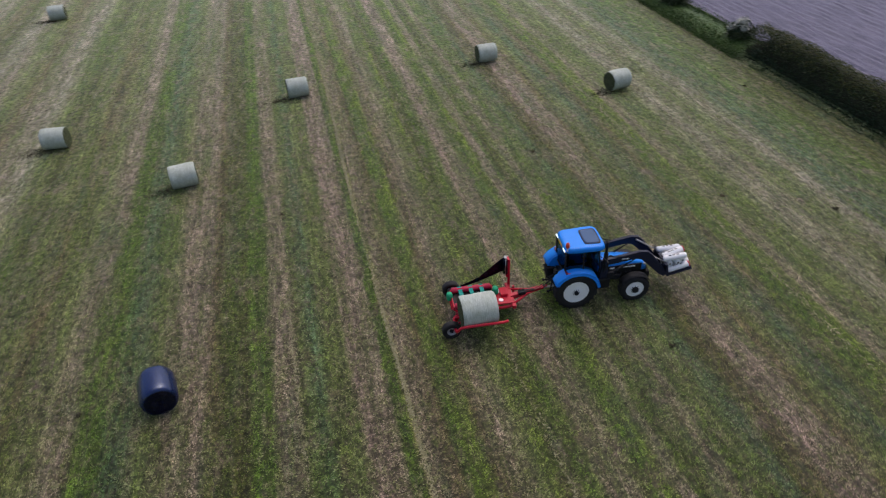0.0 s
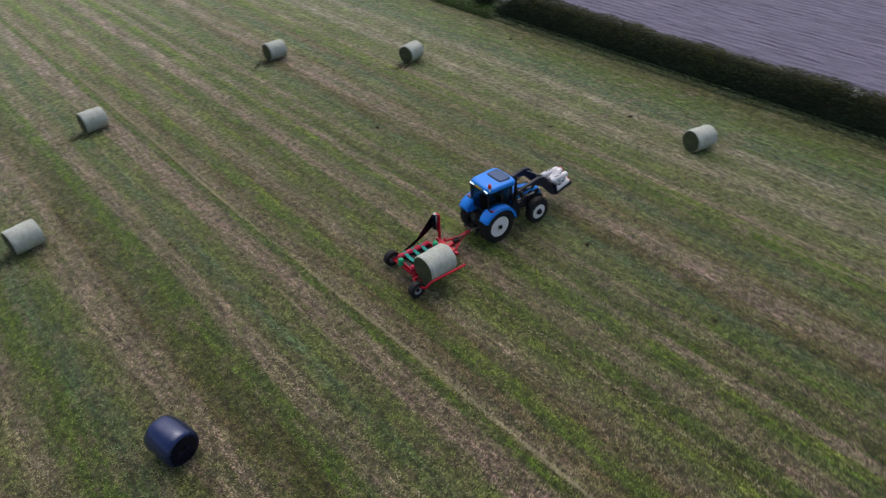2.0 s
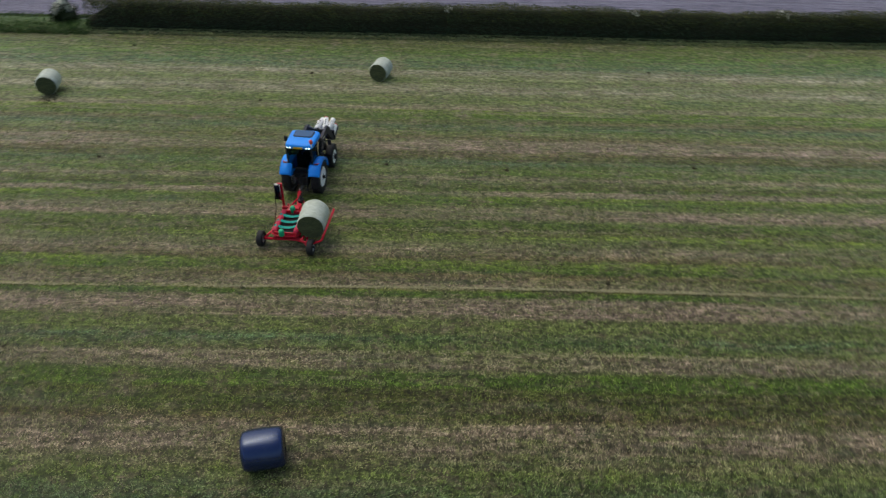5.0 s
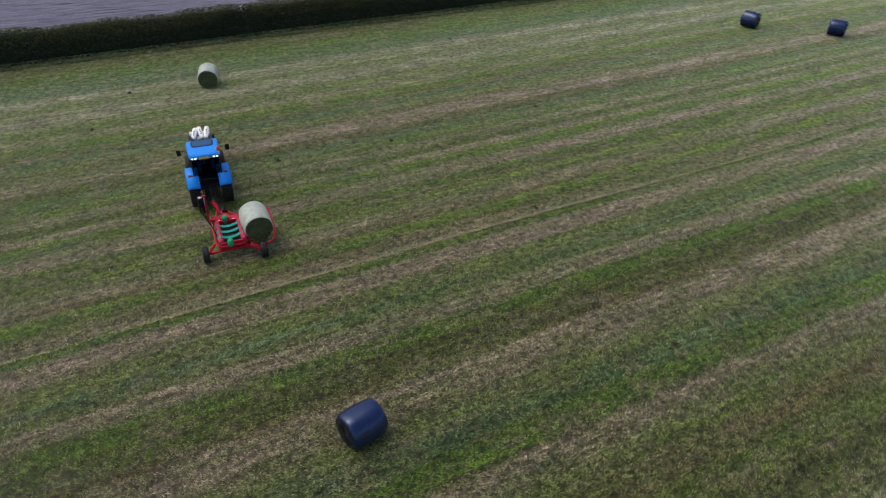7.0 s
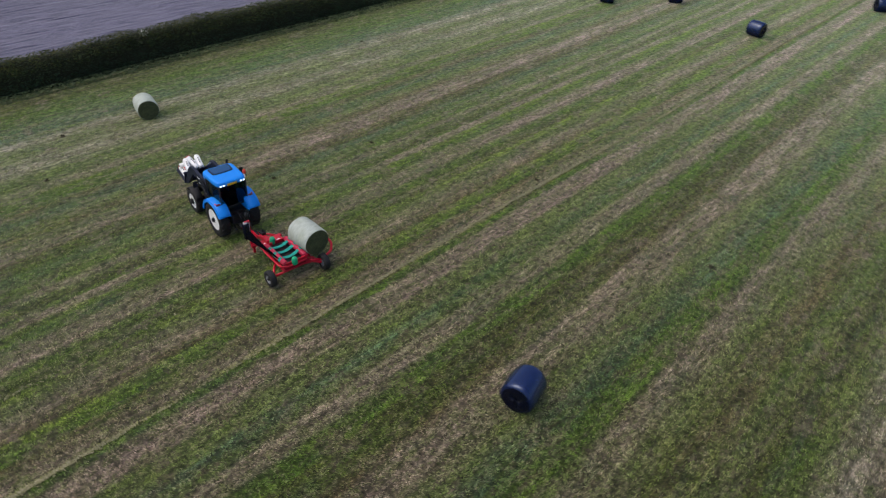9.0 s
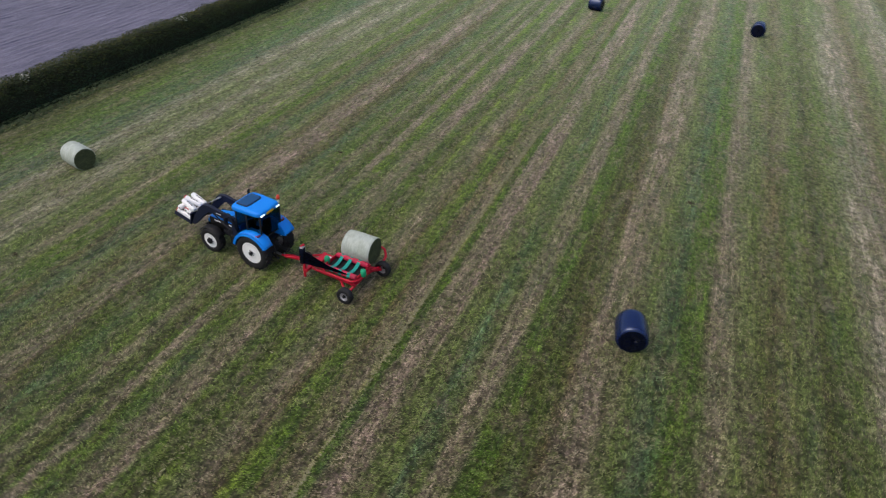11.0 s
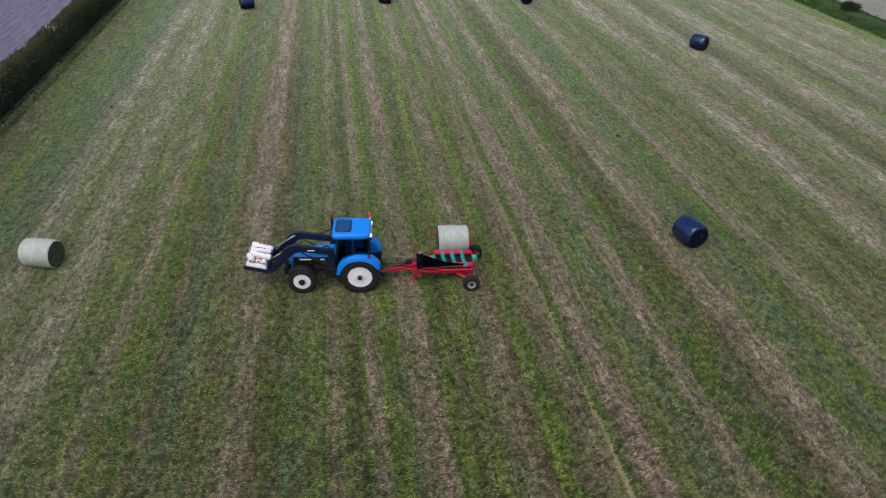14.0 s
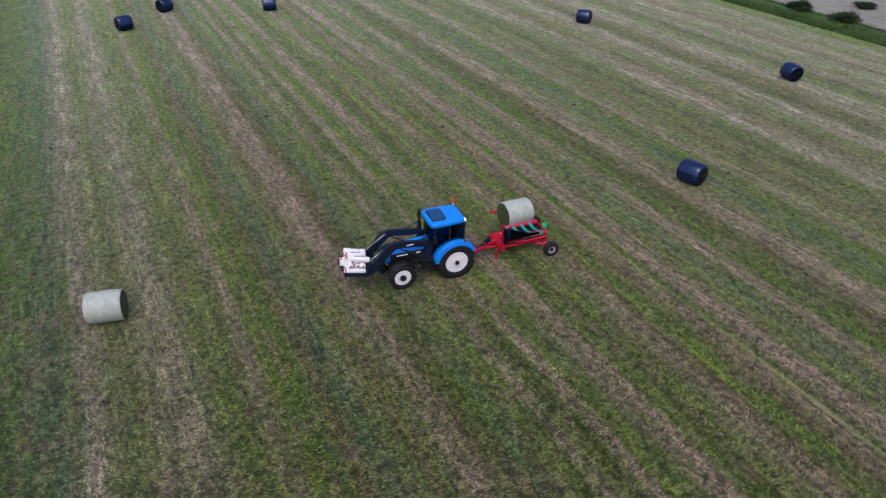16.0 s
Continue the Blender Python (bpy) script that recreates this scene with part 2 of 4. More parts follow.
M_CLUMP = painted("dry_hay_clump", (0.075, 0.065, 0.038), 0.9, amount=0.2)
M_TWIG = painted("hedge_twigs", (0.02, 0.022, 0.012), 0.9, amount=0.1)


def net_wrapped():
    k = Mat("net_wrapped_hay")
    weave, streak, big = k.noise(60.0, 3, 0.6, (0.35, 1, 1)), k.noise(7.0, 5, 0.7, (3.2, 0.6, 0.6)), k.noise(2.2, 3, 0.6)
    col = k.mix(k.ramp(streak, [(0.3, (0, 0, 0)), (0.7, (1, 1, 1))]), (0.35, 0.4, 0.355), (0.57, 0.62, 0.575))
    col = k.mix(k.ramp(big, [(0.45, (0, 0, 0)), (0.75, (0.5, 0.5, 0.5))]), col, (0.3, 0.33, 0.23))
    col = k.mix(1.0, col, k.ramp(weave, [(0.35, (0.88, 0.88, 0.87)), (0.65, (1.06, 1.06, 1.05))]), "MULTIPLY")
    k.colour(col)
    k.put(Roughness=0.62, Specular_IOR_Level=0.35)
    k.bump(streak, 0.5, 0.03)
    return k.m


def hay_end():
    k = Mat("hay_bale_end")
    fine, big = k.noise(34.0, 4, 0.7), k.noise(5.0, 4, 0.6)
    col = k.mix(k.ramp(fine, [(0.35, (0, 0, 0)), (0.68, (1, 1, 1))]), (0.03, 0.042, 0.018), (0.115, 0.135, 0.065))
    col = k.mix(1.0, col, k.ramp(big, [(0.3, (0.6, 0.65, 0.6)), (0.7, (1.3, 1.25, 1.15))]), "MULTIPLY")
    k.colour(col)
    k.put(Roughness=0.9)
    k.bump(fine, 0.9, 0.04)
    return k.m


def film(name, col, sheen=0.5, tint=(0.7, 0.8, 1.0)):
    k = Mat(name)
    folds, dust = k.noise(9.0, 4, 0.55, (3.5, 0.5, 0.5)), k.noise(3.0, 5, 0.7)
    k.colour(k.mix(k.ramp(dust, [(0.55, (0, 0, 0)), (0.85, (0.12, 0.12, 0.12))]), col, (0.1, 0.1, 0.09)))
    k.rough(dust, 0.04, 0.13)
    k.put(Specular_IOR_Level=sheen, Specular_Tint=(*tint, 1))
    k.bump(folds, 0.22, 0.03)
    return k.m


# black film; its blue base and tint stand in for reflected blue sky
M_NET, M_HAYEND, M_SKY_FILM = net_wrapped(), hay_end(), film("black_film_sky_tinted", (0.002, 0.009, 0.06), 1.0, (0.62, 0.74, 1.0))
# film of reel and web; on bale ends its darker tone stands in for shade
M_REEL_SHADED_END = film("black_film_reel_and_shaded_end", (0.002, 0.003, 0.014), 0.25)
M_BLUE = painted("blue_paint", (0.0, 0.26, 0.92), 0.35, amount=0.02, coat=0.15)
M_DARK = painted("dark_cast_iron", (0.008, 0.009, 0.014), 0.5, amount=0.12)
M_NAVY = painted("dark_navy_loader_paint", (0.006, 0.011, 0.036), 0.32, amount=0.08)
M_RED = painted("red_paint", (0.54, 0.006, 0.03), 0.3, amount=0.08, coat=0.15)
M_ROLLER = painted("red_roller_paint", (0.55, 0.02, 0.07), 0.4, amount=0.3)
M_TEAL = painted("teal_rubber_belt", (0.008, 0.3, 0.25), 0.6, amount=0.15)
M_GREEN = painted("green_plastic", (0.01, 0.42, 0.2), 0.4, amount=0.15)
M_WHITE = painted("white_rim_paint", (0.97, 0.97, 0.98), 0.35, amount=0.01, scale=1.5)
M_GREYRIM = painted("grey_steel_rim", (0.42, 0.42, 0.44), 0.4, amount=0.3, metal=0.3)
M_SACK = painted("white_film_sleeve", (0.92, 0.92, 0.93), 0.4, amount=0.03)
M_PINK = painted("red_print", (0.6, 0.06, 0.08), 0.5, amount=0.1)
M_INK = painted("black_print", (0.03, 0.03, 0.035), 0.5, amount=0.1)
M_TRIM = painted("black_plastic", (0.007, 0.007, 0.009), 0.45, amount=0.06)
M_SEAT = painted("dark_seat_cloth", (0.02, 0.025, 0.03), 0.9, amount=0.1)
M_CHROME = painted("worn_steel", (0.45, 0.45, 0.46), 0.3, amount=0.25, metal=0.9)
M_YELLOW = painted("yellow_plate", (0.7, 0.45, 0.02), 0.45, amount=0.1)


def tyre_rubber():
    k = Mat("tyre_rubber")
    mud, fine = k.noise(4.0, 5, 0.7), k.noise(40.0, 3, 0.6)
    k.colour(k.mix(k.ramp(mud, [(0.5, (0, 0, 0)), (0.8, (0.3, 0.3, 0.3))]), (0.008, 0.008, 0.011), (0.05, 0.043, 0.03)))
    k.put(Roughness=0.75)
    k.bump(fine, 0.3, 0.01)
    return k.m


M_TYRE = tyre_rubber()


def glass(name, tint):
    k = Mat(name)
    k.put(Base_Color=(*tint, 1), Roughness=0.03, Transmission_Weight=1.0, IOR=1.1)
    return k.m


M_GLASS = glass("tinted_cab_glass", (0.16, 0.26, 0.27))
M_HATCH = painted("dark_roof_glass", (0.006, 0.07, 0.2), 0.2, amount=0.05, coat=0.1)


def lit(name, col, power):
    k = Mat(name)
    k.put(Base_Color=(*col, 1), Emission_Color=(*col, 1), Emission_Strength=power, Roughness=0.2)
    return k.m


M_LAMP = lit("lit_work_lamp", (0.8, 0.95, 1.0), 1.6)
M_BEACON = painted("orange_beacon_plastic", (0.75, 0.06, 0.02), 0.2, amount=0.05, coat=0.5)
M_TAIL = painted("red_tail_lens", (0.13, 0.012, 0.03), 0.25, amount=0.1, coat=0.5)

# ---- mesh tools ----
def part(name, bm, material, parent=None, label="", at=None):
    """Links a bmesh as one mesh object, under a thing or a part."""
    bmesh.ops.recalc_face_normals(bm, faces=bm.faces)
    me = bpy.data.meshes.new(name)
    bm.to_mesh(me)
    bm.free()
    me.materials.append(material)
    ob = new(name, me)
    if parent:
        ob.parent = parent
    if at is not None:
        ob.matrix_basis = at
    if label:
        ob["label"] = label
    return ob


def thing(name, m, label, category, group=""):
    ob = new(name)
    ob.empty_display_size = 0.3
    ob.matrix_basis = m
    return tagged(ob, label, category, group)


def lathe(bm, prof, n=32, m=None, smooth=True, wobble=0.0, seed=0.0):
    """Turns (radius, height) pairs round the local z axis; ends at radius 0 close it."""
    m = m or Matrix()
    rings = []
    for r, h in prof:
        if r < 1e-5:
            rings.append([bm.verts.new(m @ Vector((0, 0, h)))])
            continue
        ring = []
        for i in range(n):
            a = 2 * math.pi * i / n
            rr = r * (1 + wobble * noise.noise(Vector((math.cos(a) * 1.7 + seed, math.sin(a) * 1.7, h * 2.0))))
            ring.append(bm.verts.new(m @ Vector((rr * math.cos(a), rr * math.sin(a), h))))
        rings.append(ring)
    for a, b in zip(rings, rings[1:]):
        for i in range(n):
            j = (i + 1) % n
            if len(a) == 1 and len(b) == 1:
                continue
            if len(a) == 1:
                f = bm.faces.new((a[0], b[i], b[j]))
            elif len(b) == 1:
                f = bm.faces.new((a[i], b[0], a[j]))
            else:
                f = bm.faces.new((a[i], b[i], b[j], a[j]))
            f.smooth = smooth
    return bm


def disc(bm, r, h, m, n=20, bev=0.0):
    """A solid cylinder from z = 0 to h, with softened rims."""
    b = bev or min(r, h) * 0.12
    return lathe(bm, [(0, 0), (r - b, 0), (r, b), (r, h - b), (r - b, h), (0, h)], n, m)


def tube(bm, pts, r, n=8, bend=0.0):
    """A round bar along points, its corners rounded by bend metres."""
    pts = [Vector(p) for p in pts]
    if bend:
        soft = [pts[0]]
        for a, b, c in zip(pts, pts[1:], pts[2:]):
            d0, d1 = min(bend, (a - b).length * 0.45), min(bend, (c - b).length * 0.45)
            p0, p1 = b + (a - b).normalized() * d0, b + (c - b).normalized() * d1
            for k in range(5):
                u = k / 4
                soft.append(p0 * (1 - u) ** 2 + b * 2 * u * (1 - u) + p1 * u * u)
        pts = soft + [pts[-1]]
    rings, side = [], None
    for i, p in enumerate(pts):
        way = (pts[min(i + 1, len(pts) - 1)] - pts[max(i - 1, 0)]).normalized()
        if side is None:
            side = way.orthogonal().normalized()
        side = (side - way * side.dot(way)).normalized()
        up = way.cross(side)
        rings.append([bm.verts.new(p + side * r * math.cos(2 * math.pi * k / n) + up * r * math.sin(2 * math.pi * k / n)) for k in range(n)])
    for a, b in zip(rings, rings[1:]):
        for k in range(n):
            bm.faces.new((a[k], b[k], b[(k + 1) % n], a[(k + 1) % n])).smooth = True
    bm.faces.new(rings[0])
    bm.faces.new(rings[-1][::-1])
    return bm


def rbox(bm, centre, size, bev=0.02, m=None, top=None, seg=2):
    """A box with softened edges; top: how much its upper face shrinks in x and y."""
    made = bmesh.ops.create_cube(bm, size=1)["verts"]
    for v in made:
        k = (top if top and v.co.z > 0 else (1, 1))
        v.co = Vector((v.co.x * size[0] * k[0], v.co.y * size[1] * k[1], v.co.z * size[2])) + Vector(centre)
        if m:
            v.co = m @ v.co
    if bev:
        edges = {e for v in made for e in v.link_edges}
        bmesh.ops.bevel(bm, geom=list(edges), offset=bev, segments=seg, affect="EDGES", profile=0.6)
    return bm


def prism(bm, outline, y0, y1, bev=0.01):
    """An outline in x and z, drawn out from y0 to y1."""
    a = [bm.verts.new((x, y0, z)) for x, z in outline]
    b = [bm.verts.new((x, y1, z)) for x, z in outline]
    faces = [bm.faces.new(a), bm.faces.new(b[::-1])]
    n = len(a)
    for i in range(n):
        faces.append(bm.faces.new((a[i], b[i], b[(i + 1) % n], a[(i + 1) % n])))
    if bev:
        bmesh.ops.bevel(bm, geom=list({e for f in faces for e in f.edges}), offset=bev, segments=1, affect="EDGES")
    return bm


def loft(bm, sections, n=14):
    """A hull through sections (x, half width, bottom, top): flat below, rounded above."""
    rings = []
    for x, w, z0, z1 in sections:
        ring = []
        for i in range(n):
            a = math.pi * i / (n - 1)
            c, s_ = math.cos(a), math.sin(a)
            ring.append(bm.verts.new((x, w * math.copysign(abs(c) ** 0.42, c), z0 + (z1 - z0) * abs(s_) ** 0.5)))
        rings.append(ring)
    for a, b in zip(rings, rings[1:]):
        for i in range(n - 1):
            bm.faces.new((a[i], b[i], b[i + 1], a[i + 1])).smooth = True
        bm.faces.new((a[0], a[-1], b[-1], b[0]))
    bm.faces.new(rings[0])
    bm.faces.new(rings[-1][::-1])
    return bm


def stack(bm, centre, half, levels, power=0.45, taper=0.0, n=40):
    """A rounded slab: superellipse rings at (height, scale), narrower towards -x by taper, closed above and below."""
    rings = []
    for z, k in levels:
        ring = []
        for i in range(n):
            a = 2 * math.pi * (i + 0.5) / n
            c, s_ = math.cos(a), math.sin(a)
            u, v = math.copysign(abs(c) ** power, c), math.copysign(abs(s_) ** power, s_)
            ring.append(bm.verts.new((centre[0] + half[0] * k * u, centre[1] + half[1] * k * v * (1 - taper * (0.5 - 0.5 * u)), z)))
        rings.append(ring)
    for a, b in zip(rings, rings[1:]):
        for i in range(n):
            bm.faces.new((a[i], b[i], b[(i + 1) % n], a[(i + 1) % n])).smooth = True
    bm.faces.new(rings[0])
    bm.faces.new(rings[-1][::-1])
    return bm


def arc_band(bm, r0, r1, y0, y1, a0, a1, n=16):
    """A curved plate round the y axis, from angle a0 to a1 (degrees from +x, upwards)."""
    rings = []
    for i in range(n + 1):
        a = radians(a0 + (a1 - a0) * i / n)
        c, s_ = math.cos(a), math.sin(a)
        rings.append([bm.verts.new((r * c, y, r * s_)) for r, y in ((r0, y0), (r1, y0 + 0.04 * (1 if y1 > y0 else -1)), (r1, y1 - 0.04 * (1 if y1 > y0 else -1)), (r0, y1))])
    for a, b in zip(rings, rings[1:]):
        for k in range(4):
            bm.faces.new((a[k], b[k], b[(k + 1) % 4], a[(k + 1) % 4])).smooth = k == 1
    bm.faces.new(rings[0])
    bm.faces.new(rings[-1][::-1])
    return bm


def scatter_mesh(name, corners, material, parent=None, kind="stuff", label=""):
    """Many loose faces in one mesh, from an array of shape (n, corners, 3)."""
    corners = np.asarray(corners, dtype=np.float32)
    n, c = corners.shape[:2]
    me = bpy.data.meshes.new(name)
    me.vertices.add(n * c)
    me.loops.add(n * c)
    me.polygons.add(n)
    me.vertices.foreach_set("co", corners.reshape(-1))
    me.loops.foreach_set("vertex_index", np.arange(n * c, dtype=np.int32))
    me.polygons.foreach_set("loop_start", np.arange(0, n * c, c, dtype=np.int32))
    me.update(calc_edges=True)
    me.materials.append(material)
    ob = new(name, me)
    if parent:
        ob.parent = parent
    return tagged(ob, label, kind=kind)


def leaves_at(rng, spots, size, lift=0.5):
    """A small leaf-like quad at each spot, turned at random."""
    n = len(spots)
    yaw, tip = rng.uniform(0, 2 * np.pi, n), rng.uniform(-1.2, 1.2, n) * lift
    along = np.stack([np.cos(yaw) * np.cos(tip), np.sin(yaw) * np.cos(tip), np.sin(tip)], 1)
    roll = rng.normal(size=(n, 3))
    across = np.cross(along, roll)
    across /= np.linalg.norm(across, axis=1, keepdims=True) + 1e-9
    k = (size * rng.uniform(0.5, 1.5, n))[:, None]
    a, c = along * k, across * k * 0.55
    return np.stack([spots - a, spots - c * 0.9 + a * 0.1, spots + a, spots + c * 0.9 + a * 0.1], 1)

# ---- the land ----
rng = np.random.default_rng(7)
bm = bmesh.new()
bmesh.ops.create_grid(bm, x_segments=4, y_segments=4, size=2500)
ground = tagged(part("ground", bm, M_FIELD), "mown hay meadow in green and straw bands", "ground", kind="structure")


def wisps(n):
    """Tufts of short regrowth and cut stalks on the mown field: one triangle a blade."""
    k = n // 6
    near = rng.normal(0, 1, (k, 2)) * np.array([22, 23]) + np.array([4, 21])
    wide = np.stack([rng.uniform(-43, 30.6, k), rng.uniform(-62, 88, k)], 1)
    hubs = np.where((rng.uniform(0, 1, k) < 0.65)[:, None], near, wide)
    xy = np.repeat(hubs, 6, axis=0) + rng.normal(0, 0.055, (k * 6, 2))
    xy = xy[(xy[:, 0] > -43) & (xy[:, 0] < 30.6)]
    n = len(xy)
    far = np.hypot(xy[:, 0] - 5, xy[:, 1] - 21)
    p = np.concatenate([xy, np.full((n, 1), -0.004)], 1)
    yaw, tip = rng.uniform(0, 2 * np.pi, n), rng.uniform(0.1, 0.75, n)
    size = rng.uniform(0.05, 0.13, n) * np.clip(1.3 - 0.013 * far, 0.5, 1.1)
    way = np.stack([np.cos(yaw) * np.cos(tip), np.sin(yaw) * np.cos(tip), np.sin(tip)], 1) * size[:, None]
    side = np.stack([-np.sin(yaw), np.cos(yaw), np.zeros(n)], 1) * (rng.uniform(0.009, 0.026, n))[:, None]
    return np.stack([p - side, p + side, p + way], 1)


scatter_mesh("grass_stubble", wisps(1150000), M_STUBBLE, label="short cut grass and straw wisps on the meadow")


def straw_line(x, n, width):
    """A thin raked line of pale straw along the field, thick in some places and thin in others."""
    y = rng.uniform(-60, 86, n)
    y = y[rng.uniform(0, 1, n) < 0.35 + 0.5 * (np.sin(y * 0.31) * np.sin(y * 0.13 + 1) + 0.4)]
    n = len(y)
    spots = np.stack([x + 0.1 * np.sin(y * 0.16) + rng.normal(0, width, n), y, rng.uniform(0.02, 0.07, n)], 1)
    yaw, tilt = rng.uniform(0, 2 * np.pi, n), rng.uniform(-0.25, 0.25, n)
    size = rng.uniform(0.03, 0.09, n)[:, None]
    along = np.stack([np.cos(yaw), np.sin(yaw), tilt], 1) * size
    across = np.stack([-np.sin(yaw), np.cos(yaw), tilt * 0.5], 1) * size * 0.3
    return np.stack([spots - along, spots - across, spots + along, spots + across], 1)


scatter_mesh("straw_rows", np.concatenate([straw_line(1.76, 28000, 0.045), straw_line(-2.05, 6000, 0.06), straw_line(5.95, 4000, 0.06), straw_line(18.3, 8000, 0.07)]), M_STRAW, label="thin pale rows of raked straw along the meadow")


def furrows(x0, x1, y0, y1, step, rise):
    """Ploughed ground: ridges along y, each a little crooked."""
    xs = np.arange(x0, x1, step / 2)
    ys = np.arange(y0, y1, 1.6)
    gx, gy = np.meshgrid(xs, ys, indexing="ij")
    r = np.random.default_rng(3)
    z = np.where(np.arange(len(xs)) % 2 == 0, 0.03, rise)[:, None] * r.uniform(0.55, 1.25, gx.shape) + 0.01
    gx = gx + r.uniform(-0.16, 0.16, gx.shape)
    co = np.stack([gx, gy, z], -1).reshape(-1, 3)
    nx, ny = gx.shape
    i, j = np.meshgrid(np.arange(nx - 1), np.arange(ny - 1), indexing="ij")
    a = (i * ny + j).reshape(-1)
    quads = np.stack([a, a + ny, a + ny + 1, a + 1], 1)
    me = bpy.data.meshes.new("ploughed_field")
    me.from_pydata(co.tolist(), [], quads.tolist())
    me.materials.append(M_PLOUGH)
    return new("ploughed_field", me)


tagged(furrows(33.6, 110, -150, 190, 0.7, 0.1), "bare purple-brown ploughed field behind the hedge", "field", kind="structure")
bm = bmesh.new()
rbox(bm, (1100, 0, -0.38), (2000, 2400, 0.8), 0)
tagged(part("far_ploughed_field", bm, M_PLOUGH), "bare purple-brown soil reaching to the distance", "field", kind="structure")
bm = bmesh.new()
rbox(bm, (-1046, 0, -0.38), (2000, 2400, 0.8), 0)
tagged(part("pale_field", bm, M_PALE), "pale dry field beyond the grassy bank", "field", kind="structure")


def hump(name, line, half, height, material, parent, seed, steps=1.0, jag=0.1):
    """The dense inner mass of a hedge or bank along y."""
    y0, y1, x0 = line
    bm = bmesh.new()
    rows = []
    n = int((y1 - y0) / steps)
    for k in range(n + 1):
        y = y0 + (y1 - y0) * k / n
        fade = min(1.0, 0.35 + 0.3 * min(k, n - k))
        row = []
        for i in range(9):
            u = -1 + 2 * i / 8
            w = 1 + jag * noise.noise(Vector((seed, y * 0.45, u * 1.5)))
            hgt = height * (1 - abs(u) ** 3.2) * (1 + jag * noise.noise(Vector((seed + 5, y * 0.3, u)))) * fade
            row.append(bm.verts.new((x0 + u * half * w, y, max(hgt, 0) - 0.02)))
        rows.append(row)
    for a, b in zip(rows, rows[1:]):
        for i in range(8):
            bm.faces.new((a[i], b[i], b[i + 1], a[i + 1])).smooth = True
    return part(name, bm, material, parent)


def hull_spots(n, line, half, height, seed, over=1.06, top_only=False):
    """Random places on a hump's skin."""
    y0, y1, x0 = line
    y = rng.uniform(y0, y1, n)
    u = rng.uniform(-0.75, 0.75, n) if top_only else np.sign(rng.uniform(-1, 1, n)) * np.sqrt(rng.uniform(0, 1, n)) * 1.03
    swell = 1 + 0.035 * np.sin(y * 0.9 + seed) + 0.025 * np.sin(y * 2.3 + seed * 2) + 0.05 * np.sin(y * 0.21)
    z = height * np.clip(1 - np.abs(np.clip(u, -1, 1)) ** 3.2, 0, 1) * swell * over * rng.uniform(0.82, 1.1, n)
    low = rng.uniform(0, 1, n) < 0.35
    z = np.where(low & (np.abs(u) > 0.75), rng.uniform(0.03, 1.0, n) * height * 0.9, z)
    x = x0 + u * half * over + rng.normal(0, 0.06, n)
    return np.stack([x, y, np.maximum(z, 0.03)], 1)


HEDGE = (-130.0, 40.5, 32.6)
hedge = thing("hedge", Matrix(), "dense dark clipped field hedge with russet tops", "hedge")
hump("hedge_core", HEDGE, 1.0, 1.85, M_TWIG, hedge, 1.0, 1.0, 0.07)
scatter_mesh("foliage", leaves_at(rng, hull_spots(190000, HEDGE, 1.02, 1.88, 1.0), 0.056), M_LEAF, hedge)
foot = hull_spots(80000, HEDGE, 1.09, 1.0, 1.0, 1.05)
scatter_mesh("low_growth", leaves_at(rng, foot[np.abs(foot[:, 0] - HEDGE[2]) > 0.86], 0.055, 0.8), M_LOWLEAF, hedge, label="green weeds and leaves at the foot")
scatter_mesh("top_growth", leaves_at(rng, hull_spots(120000, HEDGE, 1.0, 1.92, 1.0, 1.04, True), 0.05), M_TOPLEAF, hedge, label="russet and olive young shoots")

BANK = (40.0, 130.0, 32.2)
bank = thing("grassy_bank", Matrix(), "low green overgrown bank carrying on from the hedge", "bank")
hump("earth", BANK, 1.5, 0.55, M_VERGE, bank, 9.0)
scatter_mesh("long_grass", leaves_at(rng, hull_spots(80000, BANK, 1.6, 0.6, 3.0), 0.06, 0.9), M_VERGE, bank)

EDGE = (-130.0, 130.0, 31.25)
margin = thing("field_margin", Matrix(), "pale strip of long uncut grass along the hedge foot", "grass")
scatter_mesh("long_grass", leaves_at(rng, hull_spots(60000, EDGE, 0.5, 0.22, 4.0), 0.07, 0.6), M_FRINGE, margin)

WEST = (-130.0, 130.0, -45.8)
verge = thing("grassy_verge", Matrix(), "rough green verge between meadow and pale field", "verge")
hump("earth", WEST, 2.1, 0.4, M_VERGE, verge, 12.0, 1.0, 0.3)
scatter_mesh("long_grass", leaves_at(rng, hull_spots(130000, WEST, 2.2, 0.45, 5.0), 0.075, 0.9), M_VERGE, verge)


